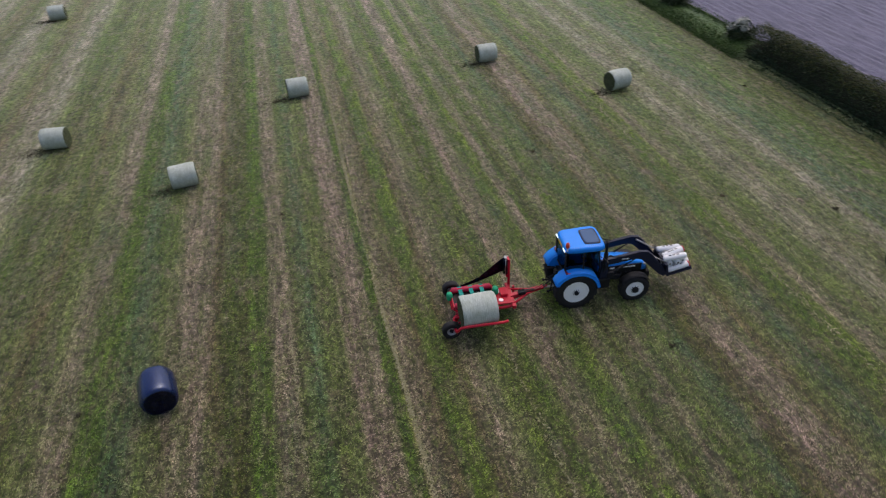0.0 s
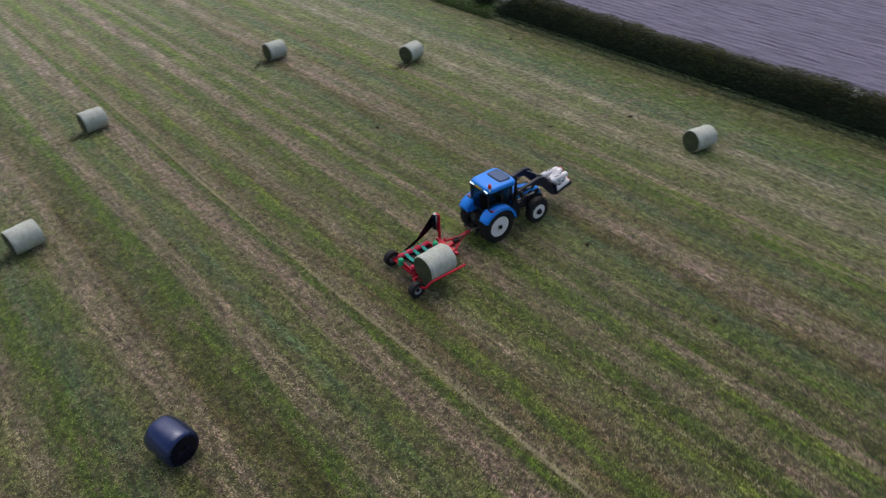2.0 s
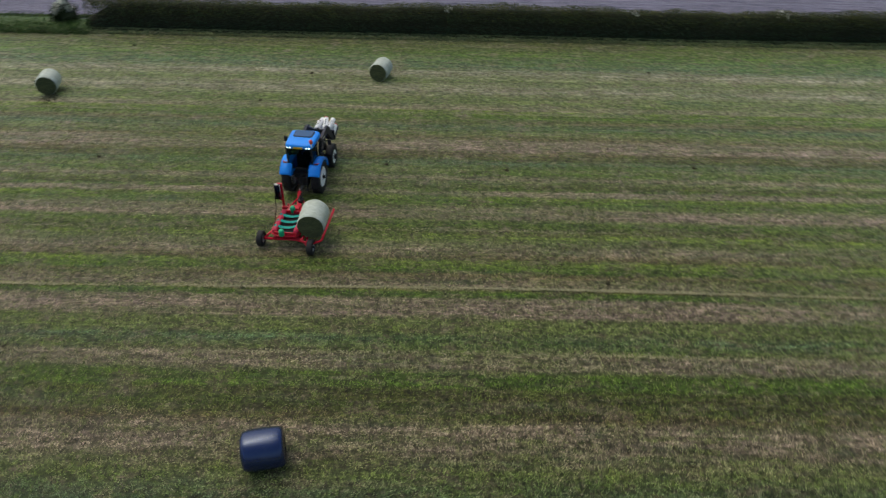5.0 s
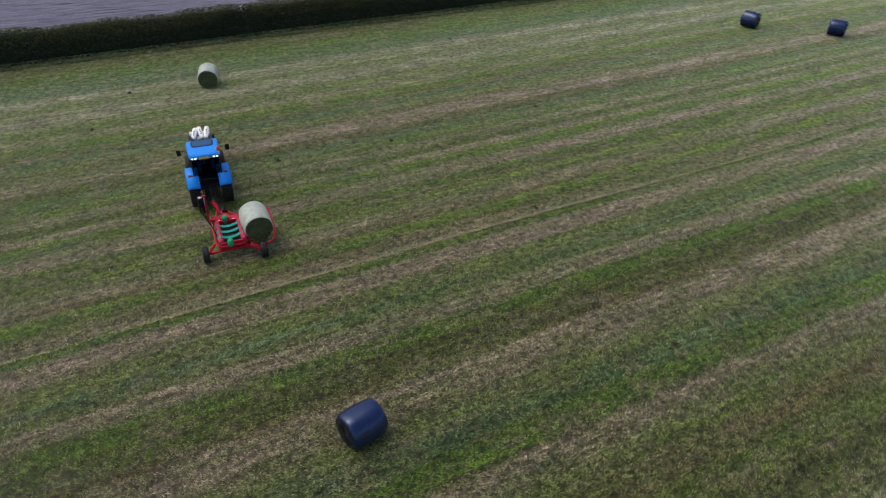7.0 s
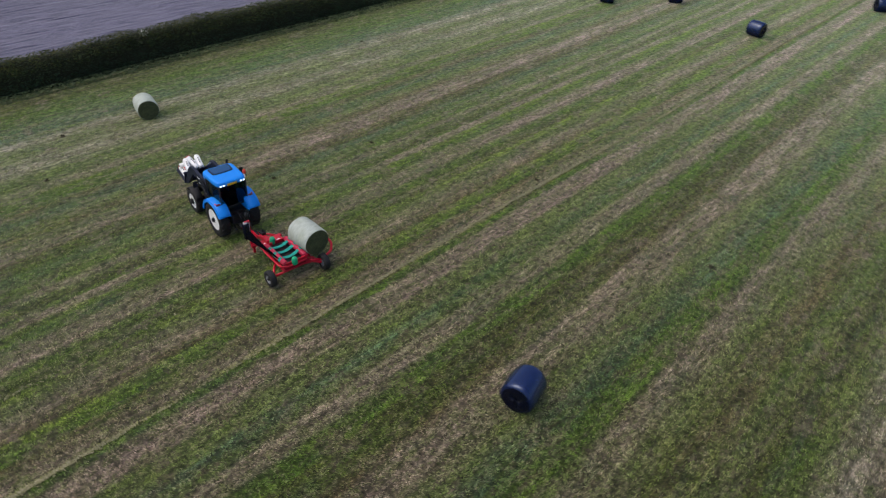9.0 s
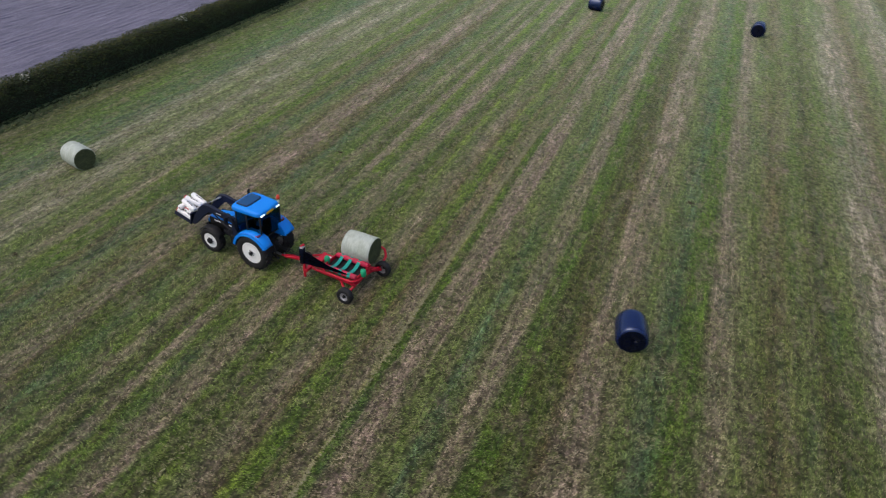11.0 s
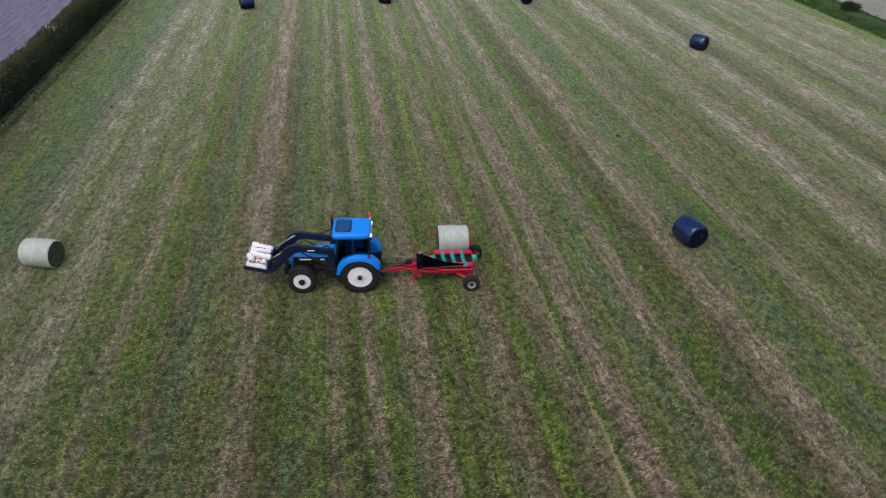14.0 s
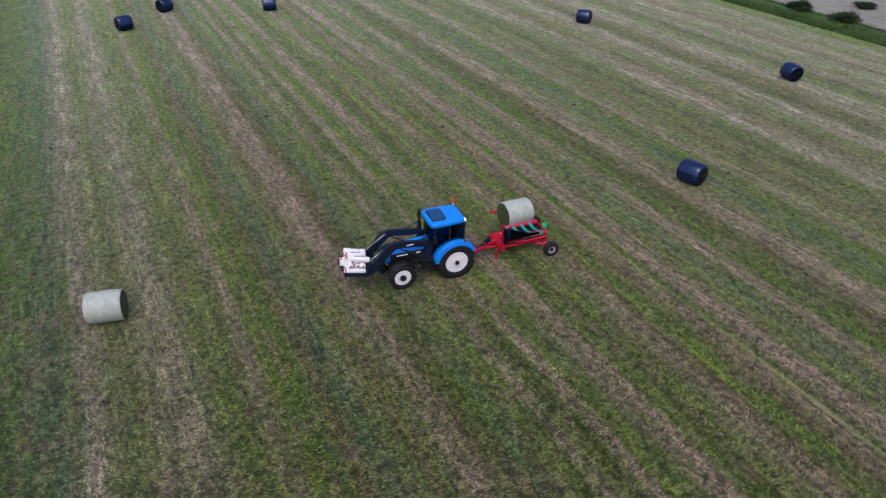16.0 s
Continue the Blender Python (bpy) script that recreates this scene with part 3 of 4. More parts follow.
def shrub(x, y, r, h, leaf, label, blossom=0, count=6000):
    """A bush: a few crooked stems and a ragged crown of leaf clumps."""
    ob = thing("shrub", pose(x, y, 0), label, "shrub", "shrubs along the field edges")
    bm = bmesh.new()
    for k in range(6):
        a = k * 1.05 + x
        tube(bm, [(0.08 * math.cos(a), 0.08 * math.sin(a), -0.05), (0.3 * r * math.cos(a), 0.3 * r * math.sin(a), h * 0.4), (0.62 * r * math.cos(a + 0.4), 0.62 * r * math.sin(a + 0.4), h * 0.78)], 0.035, 5)
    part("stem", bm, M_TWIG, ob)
    hubs = rng.normal(0, 1, (26, 3))
    hubs /= np.linalg.norm(hubs, axis=1, keepdims=True)
    hubs[:, 2] = np.abs(hubs[:, 2])
    hubs *= rng.uniform(0.35, 0.95, (26, 1))
    hubs = hubs * np.array([r, r, h * 0.62]) + np.array([0, 0, h * 0.32])

    def cloud(n, spread):
        spots = hubs[rng.integers(0, 26, n)] + rng.normal(0, spread, (n, 3)) * np.array([r, r, h * 0.6])
        spots[:, 2] = np.maximum(spots[:, 2], 0.05)
        return spots

    def top_cloud(n):
        high = hubs[np.argsort(-hubs[:, 2])[:8]] * np.array([1.1, 1.1, 1.12])
        return high[rng.integers(0, 8, n)] + rng.normal(0, 0.1, (n, 3)) * np.array([r, r, h * 0.5])

    scatter_mesh("crown", leaves_at(rng, cloud(count, 0.17), 0.065), leaf, ob)
    if blossom:
        scatter_mesh("blossom", leaves_at(rng, top_cloud(blossom), 0.07), M_BLOSSOM, ob, label="white hawthorn blossom")
    return ob


for x, y, r, h in ((32.5, 42.3, 1.1, 1.9), (32.3, 51.5, 1.3, 1.8), (32.7, 60.0, 1.0, 1.5)):
    shrub(x, y, r, h, M_LEAF, "hawthorn bush in white blossom on the bank", blossom=3200)
for x, y, r, h in ((32.6, -14.0, 0.7, 2.3), (32.4, 12.0, 0.6, 2.2), (32.5, -2.5, 0.5, 2.2)):
    shrub(x, y, r, h, M_LEAF, "straggly flowering bush grown through the hedge", blossom=260, count=1500)
for x, y, r, h in ((-46.9, -6.4, 1.5, 1.3), (-47.2, -0.8, 1.6, 1.4), (-46.6, 5.5, 1.4, 1.4), (-46.8, 13.0, 1.3, 1.4), (-46.4, -24.0, 1.2, 1.2), (-55.5, -4.5, 1.2, 0.7)):
    shrub(x, y, r, h, M_LEAF, "dark green bramble bush on the verge")
shrub(-46.7, -13.4, 1.2, 1.0, M_TOPLEAF, "pale flowering bramble heap on the verge", blossom=900, count=3000)

# ---- bales ----
def hay_bale(m, seed, label, group="hay bales on the meadow", w=1.38, r=0.64):
    """A round bale, its axis along local x, its foot at the origin."""
    ob = thing("hay_bale", m, label, "hay bale", group)
    lay = pose(0, 0, r - 0.02, 0, 90, 0)
    h = w / 2
    bm = bmesh.new()
    lathe(bm, [(r * 0.93, -h), (r * 0.985, -h * 0.93), (r, -h * 0.75), (r * 1.005, -h * 0.3), (r * 1.01, 0.05), (r * 1.0, h * 0.4), (r, h * 0.78), (r * 0.985, h * 0.93), (r * 0.93, h)], 40, lay, True, 0.035, seed)
    part("net_wrap", bm, M_NET, ob, "pale net wrap")
    for s_ in (-1, 1):
        bm = bmesh.new()
        lathe(bm, [(r * 0.935, s_ * h), (r * 0.8, s_ * (h + 0.02)), (r * 0.62, s_ * (h + 0.005)), (r * 0.45, s_ * (h + 0.022)), (r * 0.25, s_ * (h + 0.004)), (0, s_ * (h + 0.018))], 40, lay, True, 0.03, seed)
        part("end_face", bm, M_HAYEND, ob, "dark green rolled hay")
    return ob


def loose_hay(x, y, seed):
    """Trampled dark hay dropped beside a bale."""
    r = np.random.default_rng(seed)
    ob = thing("loose_hay", pose(x, y, 0), "thin scatter of trampled dark hay beside a bale", "loose hay", "loose hay beside the bales")
    spots = r.normal(0, 1, (420, 3)) * np.array([0.62, 0.3, 0.012]) + np.array([0, 0, 0.012])
    spots[:, 2] = np.abs(spots[:, 2])
    scatter_mesh("trampled_hay", leaves_at(r, spots, 0.05, 0.3), M_CLUMP, ob)


for k, (x, y, yaw) in enumerate(((-14.95, 41.2, -4), (-6.95, 34.0, 8), (-0.1, 44.0, 4), (13.8, 45.7, 2), (20.6, 38.1, 12), (-20.4, 69.0, 4), (23.65, 16.8, -14))):
    hay_bale(pose(x, y, 0, 0, 0, yaw), k * 3.1, "round green hay bale in pale net wrap lying on the meadow")
    if y > 20:
        loose_hay(x - 0.95, y - 0.4, 40 + k)


def wrapped_bale(m, seed, label="round bale wrapped in glossy black film on the meadow", r=0.66, w=1.36):
    ob = thing("wrapped_bale", m, label, "wrapped bale", "black wrapped bales on the meadow")
    lay = pose(0, 0, r - 0.025, 0, 90, 0)
    h = w / 2
    bm = bmesh.new()
    lathe(bm, [(r * 0.8, -h * 0.985), (r * 0.87, -h * 0.965), (r * 0.94, -h * 0.9), (r * 0.985, -h * 0.78), (r * 1.01, -h * 0.5), (r * 1.02, 0), (r * 1.01, h * 0.5), (r * 0.985, h * 0.78), (r * 0.94, h * 0.9), (r * 0.87, h * 0.965), (r * 0.8, h * 0.985)], 40, lay, True, 0.04, seed)
    part("film_body", bm, M_SKY_FILM, ob)
    for s_ in (-1, 1):
        bm = bmesh.new()
        n = 40
        rings = []
        for q, d in ((0.8, 0.985), (0.6, 1.005), (0.35, 1.0), (0.1, 0.99)):
            rings.append([bm.verts.new(lay @ Vector((r * q * math.cos(2 * math.pi * i / n), r * q * math.sin(2 * math.pi * i / n), s_ * (h * d + (0.006 if i % 2 else -0.005) * (0.9 - q) * 2)))) for i in range(n)])
        for a, b in zip(rings, rings[1:]):
            for i in range(n):
                bm.faces.new((a[i], b[i], b[(i + 1) % n], a[(i + 1) % n]))
        bm.faces.new(rings[-1])
        # same film as the body, with the end's shade put into the colour
        part("pleated_end", bm, M_REEL_SHADED_END, ob, "pleated film end")
    return ob


for k, (x, y, yaw) in enumerate(((-6.85, 18.2, 102), (18.6, -28.0, 20), (14.2, -33.6, 35), (4.45, -29.8, -10), (-10.9, -29.3, 85), (-30.2, -34.6, 15), (-22.7, -12.4, 122), (-27.3, 8.4, 74), (-1.0, -48.0, 40))):
    wrapped_bale(pose(x, y, 0, 0, 0, yaw), 20 + k * 2.3)


# ---- tractor: origin under the rear axle, x ahead, y to its left ----
TX, TY = 9.5, 19.6
TM = pose(TX, TY, 0, 0, 0, -6.0)
tractor = thing("tractor", TM, "blue farm tractor with white rims, front loader and towed wrapper", "tractor")


def wheel(owner, x, y, r, w, rim_r, side, rim_mat, lugs, dish, hub):
    """A wheel with its axle along y; side is +1 where its outer face looks to +y."""
    turn = pose(x, y, r - 0.02, -90 * side, 0, 0)     # local z points outwards
    bm = bmesh.new()
    h = w / 2
    lathe(bm, [(rim_r, -h * 0.8), (rim_r * 1.12, -h * 0.96), (r * 0.82, -h), (r * 0.95, -h * 0.86), (r * 0.975, -h * 0.4), (r * 0.98, 0), (r * 0.975, h * 0.4), (r * 0.95, h * 0.86), (r * 0.82, h), (rim_r * 1.12, h * 0.96), (rim_r, h * 0.8)], 40, turn)
    for k in range(lugs):
        for s_ in (-1, 1):
            a = 360 * (k + (0.5 if s_ > 0 else 0)) / lugs
            m = turn @ pose(0, 0, 0, 0, 0, a) @ pose(r * 0.975, 0, s_ * h * 0.45, 38 * s_, 0, 0)
            rbox(bm, (0, 0, 0), (r * 0.07, r * 0.06, w * 0.52), 0, m)
    tyre = part("wheel", bm, M_TYRE, owner, "black lugged tyre on a pale rim")
    bm = bmesh.new()
    lathe(bm, [(rim_r * 1.01, -h * 0.75), (rim_r * 1.01, h * 0.84), (rim_r * 0.93, h * 0.8), (rim_r * 0.86, h * dish), (rim_r * 0.5, h * (dish - 0.12)), (rim_r * 0.36, h * (dish + 0.04)), (0, h * (dish + 0.04))], 36, turn)
    part("rim", bm, rim_mat, tyre)
    bm = bmesh.new()
    disc(bm, rim_r * hub, 0.1, turn @ pose(0, 0, h * (dish + 0.03)))
    for k in range(8):
        a = 2 * math.pi * k / 8
        disc(bm, 0.018, 0.03, turn @ pose(rim_r * (hub + 0.08) * math.cos(a), rim_r * (hub + 0.08) * math.sin(a), h * (dish + 0.03)), 6)
    part("hub", bm, M_DARK, tyre)


for s_ in (-1, 1):
    wheel(tractor, 0, s_ * 0.76, 0.87, 0.47, 0.52, s_, M_WHITE, 20, 0.78, 0.17)
    wheel(tractor, 2.5, s_ * 0.76, 0.62, 0.4, 0.37, s_, M_WHITE, 18, 0.78, 0.36)

# running gear
bm = bmesh.new()
rbox(bm, (0.45, 0, 0.85), (1.7, 0.52, 0.55), 0.06)
rbox(bm, (2.0, 0, 0.85), (1.7, 0.44, 0.4), 0.05)
rbox(bm, (-0.35, 0, 0.8), (0.35, 0.62, 0.5), 0.04)
part("transmission", bm, M_DARK, tractor)
bm = bmesh.new()
disc(bm, 0.15, 1.1, pose(0, 0.55, 0.86, 90, 0, 0))
part("rear_axle", bm, M_DARK, tractor)
bm = bmesh.new()
disc(bm, 0.1, 1.12, pose(2.5, 0.56, 0.6, 90, 0, 0))
rbox(bm, (2.5, 0, 0.62), (0.26, 0.4, 0.24), 0.04)
part("front_axle", bm, M_DARK, tractor)
bm = bmesh.new()
rbox(bm, (2.15, 0, 1.12), (1.6, 0.5, 0.42), 0.05)
for k in range(5):
    disc(bm, 0.05, 0.12, pose(1.6 + 0.2 * k, -0.34, 1.15, 90, 0, 0), 8)
part("engine", bm, M_DARK, tractor)
bm = bmesh.new()
loft(bm, [(0.98, 0.39, 1.3, 1.78), (1.3, 0.4, 1.28, 1.8), (2.0, 0.385, 1.24, 1.73), (2.6, 0.365, 1.18, 1.62), (2.95, 0.34, 1.12, 1.5), (3.12, 0.29, 1.08, 1.36)])
hood = part("hood", bm, M_BLUE, tractor, "glossy blue sloping bonnet")
bm = bmesh.new()
loft(bm, [(3.08, 0.31, 0.82, 1.34), (3.17, 0.28, 0.84, 1.28), (3.2, 0.24, 0.88, 1.2)])
part("grille", bm, M_TRIM, hood)
for s_ in (-1, 1):
    bm = bmesh.new()
    rbox(bm, (2.0, s_ * 0.392, 1.32), (1.75, 0.035, 0.4), 0.02)
    part("side_vent", bm, M_TRIM, hood)
    bm = bmesh.new()
    rbox(bm, (2.35, s_ * 0.412, 1.42), (0.5, 0.012, 0.06), 0.004)
    part("decal", bm, M_SACK, hood, "white lettering too small to read")
    bm = bmesh.new()
    rbox(bm, (1.62, s_ * 0.412, 1.42), (0.2, 0.012, 0.07), 0.004)
    part("badge", bm, M_SACK, hood, "small white maker's badge")
    bm = bmesh.new()
    rbox(bm, (3.05, s_ * 0.24, 1.36), (0.14, 0.14, 0.09), 0.03)
    part("headlight", bm, M_GREYRIM, hood)
bm = bmesh.new()
tube(bm, [(1.22, -0.5, 1.35), (1.22, -0.58, 1.7), (1.22, -0.58, 2.9), (1.17, -0.6, 2.97)], 0.055, 12, 0.05)
disc(bm, 0.085, 0.75, pose(1.22, -0.58, 1.65), 14)
part("exhaust", bm, M_TRIM, tractor, "black upright exhaust stack")
bm = bmesh.new()
rbox(bm, (3.22, 0, 0.75), (0.22, 0.62, 0.4), 0.05)
part("front_weight", bm, M_DARK, tractor)

# cab
bm = bmesh.new()
rbox(bm, (0.28, 0, 1.16), (1.5, 1.0, 0.12), 0.02)
part("cab_floor", bm, M_TRIM, tractor)
bm = bmesh.new()
for s_ in (-1, 1):
    for pts in ([(1.02, s_ * 0.46, 1.2), (1.0, s_ * 0.62, 1.7), (0.88, s_ * 0.66, 2.68)], [(0.3, s_ * 0.68, 1.2), (0.26, s_ * 0.7, 2.68)], [(-0.42, s_ * 0.62, 1.5), (-0.46, s_ * 0.64, 2.68)], [(1.02, s_ * 0.46, 1.22), (0.3, s_ * 0.68, 1.22), (-0.42, s_ * 0.62, 1.5)]):
        tube(bm, pts, 0.036, 6)
tube(bm, [(1.0, -0.6, 1.75), (1.0, 0.6, 1.75)], 0.03, 6)
tube(bm, [(-0.42, -0.62, 1.52), (-0.42, 0.62, 1.52)], 0.035, 6)
part("cab_frame", bm, M_TRIM, tractor)


def pane(name, a, b, c, d):
    bm = bmesh.new()
    pts = [Vector(p) for p in (a, b, c, d)]
    normal = (pts[1] - pts[0]).cross(pts[2] - pts[0]).normalized() * 0.004
    lo, hi = [bm.verts.new(p - normal) for p in pts], [bm.verts.new(p + normal) for p in pts]
    bm.faces.new(lo)
    bm.faces.new(hi[::-1])
    for i in range(4):
        bm.faces.new((lo[i], hi[i], hi[(i + 1) % 4], lo[(i + 1) % 4]))
    ob = part(name, bm, M_GLASS, tractor, "tinted cab glass")
    ob.visible_shadow = False


pane("windscreen", (1.0, 0.56, 1.78), (1.0, -0.56, 1.78), (0.88, -0.62, 2.66), (0.88, 0.62, 2.66))
pane("rear_window", (-0.42, 0.58, 1.55), (-0.42, -0.58, 1.55), (-0.46, -0.6, 2.66), (-0.46, 0.6, 2.66))
for s_ in (-1, 1):
    pane("door_glass", (0.98, s_ * 0.5, 1.26), (0.33, s_ * 0.69, 1.26), (0.29, s_ * 0.7, 2.66), (0.86, s_ * 0.67, 2.66))
    pane("quarter_window", (0.24, s_ * 0.69, 1.5), (-0.38, s_ * 0.63, 1.56), (-0.43, s_ * 0.65, 2.66), (0.22, s_ * 0.7, 2.66))
    bm = bmesh.new()
    tube(bm, [(0.92, s_ * 0.66, 2.35), (1.05, s_ * 0.95, 2.38), (1.05, s_ * 1.1, 2.36)], 0.018, 6, 0.04)
    arm = part("mirror_arm", bm, M_TRIM, tractor)
    bm = bmesh.new()
    rbox(bm, (1.06, s_ * 1.14, 2.3), (0.07, 0.2, 0.3), 0.03)
    part("mirror", bm, M_TRIM, arm)
    bm = bmesh.new()
    for k in range(3):
        rbox(bm, (0.72, s_ * 0.72, 0.5 + 0.26 * k), (0.36, 0.24, 0.035), 0.008)
    for dx in (0.53, 0.91):
        rbox(bm, (dx, s_ * 0.72, 0.78), (0.03, 0.2, 0.66), 0.005)
    rbox(bm, (1.2, s_ * 0.52, 0.85), (0.62, 0.26, 0.48), 0.06)
    part("step", bm, M_TRIM, tractor)
bm = bmesh.new()
rbox(bm, (-0.02, 0, 1.55), (0.44, 0.46, 0.14), 0.05)
rbox(bm, (-0.22, 0, 1.9), (0.13, 0.44, 0.62), 0.05)
rbox(bm, (-0.02, 0, 1.36), (0.3, 0.3, 0.3), 0.03)
part("seat", bm, M_SEAT, tractor)
bm = bmesh.new()
rbox(bm, (0.78, 0, 1.5), (0.2, 0.32, 0.6), 0.05)
tube(bm, [(0.72, 0, 1.75), (0.6, 0, 1.92)], 0.03, 8)
lathe(bm, [(0.17, -0.015), (0.2, 0), (0.17, 0.015), (0.15, 0), (0.17, -0.015)], 20, pose(0.58, 0, 1.94, 0, -38, 0))
part("steering_wheel", bm, M_TRIM, tractor)
# roof
bm = bmesh.new()
stack(bm, (0.32, 0), (0.82, 0.77), [(2.65, 0.96), (2.67, 0.995), (2.74, 1.0), (2.8, 0.985), (2.845, 0.95), (2.868, 0.89), (2.878, 0.75)], 0.3, 0.08)
roof = part("roof", bm, M_BLUE, tractor, "bright blue cab roof with rounded edges")
bm = bmesh.new()
stack(bm, (0.66, 0), (0.34, 0.52), [(2.875, 1.0), (2.893, 1.0), (2.9, 0.96)], 0.3, 0.05, 32)
rim = part("hatch_frame", bm, M_NAVY, roof)
bm = bmesh.new()
stack(bm, (0.66, 0), (0.29, 0.46), [(2.895, 1.0), (2.905, 1.0), (2.912, 0.93)], 0.32, 0.05, 32)
part("roof_hatch", bm, M_HATCH, rim, "dark tinted roof hatch")
bm = bmesh.new()
rbox(bm, (1.08, 0, 2.66), (0.1, 1.2, 0.05), 0.02)
part("visor", bm, M_TRIM, roof)
for y in (-0.56, -0.42, 0.42, 0.56):
    bm = bmesh.new()
    rbox(bm, (-0.505, y, 2.72), (0.04, 0.085, 0.055), 0.01)
    part("work_lamp", bm, M_LAMP, roof, "lit white work lamp")
bm = bmesh.new()
rbox(bm, (-0.508, 0.02, 2.71), (0.02, 0.46, 0.1), 0.005)
part("plate", bm, M_YELLOW, roof, "plain yellow rear plate")
bm = bmesh.new()
disc(bm, 0.035, 0.2, pose(-0.42, -0.66, 2.78), 8)
beacon_foot = part("beacon_stalk", bm, M_SACK, roof)
bm = bmesh.new()
lathe(bm, [(0, 2.97), (0.08, 2.97), (0.085, 3.04), (0.075, 3.13), (0.035, 3.18), (0, 3.18)], 16, pose(-0.42, -0.66, 0))
part("beacon", bm, M_BEACON, beacon_foot, "orange flashing beacon")
# rear mudguards
for s_ in (-1, 1):
    bm = bmesh.new()
    arc_band(bm, 0.93, 1.01, s_ * 0.46, s_ * 1.02, 8, 152, 22)
    arc_band(bm, 0.87, 1.0, s_ * 0.98, s_ * 1.03, 10, 150, 22)
    prism(bm, [(0.9, 0.28), (0.72, 0.7), (0.3, 0.96), (-0.2, 0.98), (-0.62, 0.78), (-0.86, 0.4), (-0.5, 0.3), (0.4, 0.3)], s_ * 0.44, s_ * 0.48, 0.006)
    for v in bm.verts:
        v.co.z += 0.87
    guard = part("rear_mudguard", bm, M_BLUE, tractor, "curved blue mudguard")
    bm = bmesh.new()
    rbox(bm, (-0.42, s_ * 0.8, 1.8), (0.09, 0.2, 0.06), 0.015)
    part("tail_light", bm, M_TAIL, guard)
    bm = bmesh.new()
    rbox(bm, (-0.3, s_ * 0.9, 1.83), (0.22, 0.05, 0.012), 0.004, pose(0, 0, 0))
    part("reflector", bm, M_PINK, guard, "red and white reflective strip")
    bm = bmesh.new()
    arc_band(bm, 0.67, 0.7, s_ * 0.58, s_ * 0.95, 35, 150, 12)
    for v in bm.verts:
        v.co += Vector((2.5, 0, 0.6))
    part("front_mudguard", bm, M_TRIM, tractor, "black front mudguard")
# linkage at the back
bm = bmesh.new()
for s_ in (-1, 1):
    tube(bm, [(-0.45, s_ * 0.25, 0.62), (-1.0, s_ * 0.38, 0.6)], 0.035, 6)
    tube(bm, [(-0.45, s_ * 0.28, 1.25), (-0.85, s_ * 0.36, 1.2), (-0.9, s_ * 0.37, 0.62)], 0.028, 6)
    disc(bm, 0.05, 0.1, pose(-1.0, s_ * 0.38 + 0.05, 0.6, 90, 0, 0), 8)
tube(bm, [(-0.5, 0, 1.2), (-0.95, 0, 1.0)], 0.03, 6)
part("lift_arms", bm, M_DARK, tractor)
bm = bmesh.new()
rbox(bm, (-0.75, 0, 0.52), (0.7, 0.1, 0.05), 0.01)
disc(bm, 0.03, 0.22, pose(-1.04, 0, 0.45), 8)
part("drawbar_pin", bm, M_CHROME, tractor)

# front loader
for s_ in (-1, 1):
    y0, y1 = s_ * 0.52 - 0.075, s_ * 0.52 + 0.075
    bm = bmesh.new()
    prism(bm, [(1.1, 1.88), (1.2, 2.06), (1.5, 2.06), (2.66, 2.26), (2.98, 2.2), (3.22, 1.98), (3.82, 1.16), (3.94, 0.9), (3.8, 0.84), (3.58, 0.98), (3.0, 1.6), (2.74, 1.88), (2.5, 1.95), (1.5, 1.79), (1.2, 1.76)], y0, y1, 0.016)
    boom = part("loader_arm", bm, M_NAVY, tractor, "dark navy cranked loader arm")
    bm = bmesh.new()
    rbox(bm, (2.05, s_ * 0.6, 2.0), (0.3, 0.01, 0.045), 0.003, None)
    part("decal", bm, M_SACK, boom, "white lettering too small to read")
    bm = bmesh.new()
    tube(bm, [(1.35, s_ * 0.5, 1.12), (2.1, s_ * 0.5, 1.6)], 0.05, 10)
    tube(bm, [(2.1, s_ * 0.5, 1.6), (2.6, s_ * 0.5, 1.92)], 0.028, 8)
    part("lift_cylinder", bm, M_DARK, boom)
    bm = bmesh.new()
    tube(bm, [(2.85, s_ * 0.42, 2.12), (3.35, s_ * 0.42, 1.78)], 0.04, 10)
    tube(bm, [(3.35, s_ * 0.42, 1.78), (3.92, s_ * 0.42, 1.38)], 0.024, 8)
    part("tilt_cylinder", bm, M_CHROME, boom)
    bm = bmesh.new()
    prism(bm, [(1.05, 0.95), (1.45, 0.95), (1.4, 1.5), (1.28, 1.98), (1.08, 1.98), (1.1, 1.5)], s_ * 0.42, s_ * 0.56, 0.012)
    part("loader_bracket", bm, M_NAVY, tractor)
for s_ in (-1, 1):
    for k in range(2):
        bm = bmesh.new()
        tube(bm, [(1.05, s_ * (0.6 + 0.05 * k), 1.5), (1.12, s_ * (0.64 + 0.05 * k), 2.0), (1.32, s_ * 0.66, 2.3 + 0.06 * k), (1.6, s_ * 0.6, 2.14), (1.95, s_ * 0.56, 2.12)], 0.018, 6, 0.16)
        part("loader_hose", bm, M_TRIM, tractor)
    bm = bmesh.new()
    rbox(bm, (1.52, s_ * 0.5, 1.18), (0.3, 0.16, 0.34), 0.04)
    rbox(bm, (1.82, s_ * 0.46, 1.02), (0.36, 0.12, 0.22), 0.03)
    part("side_tank", bm, M_DARK, tractor)
bm = bmesh.new()
tube(bm, [(3.5, -0.5, 1.25), (3.5, 0.5, 1.25)], 0.07, 10)
part("cross_tube", bm, M_NAVY, tractor)
bm = bmesh.new()
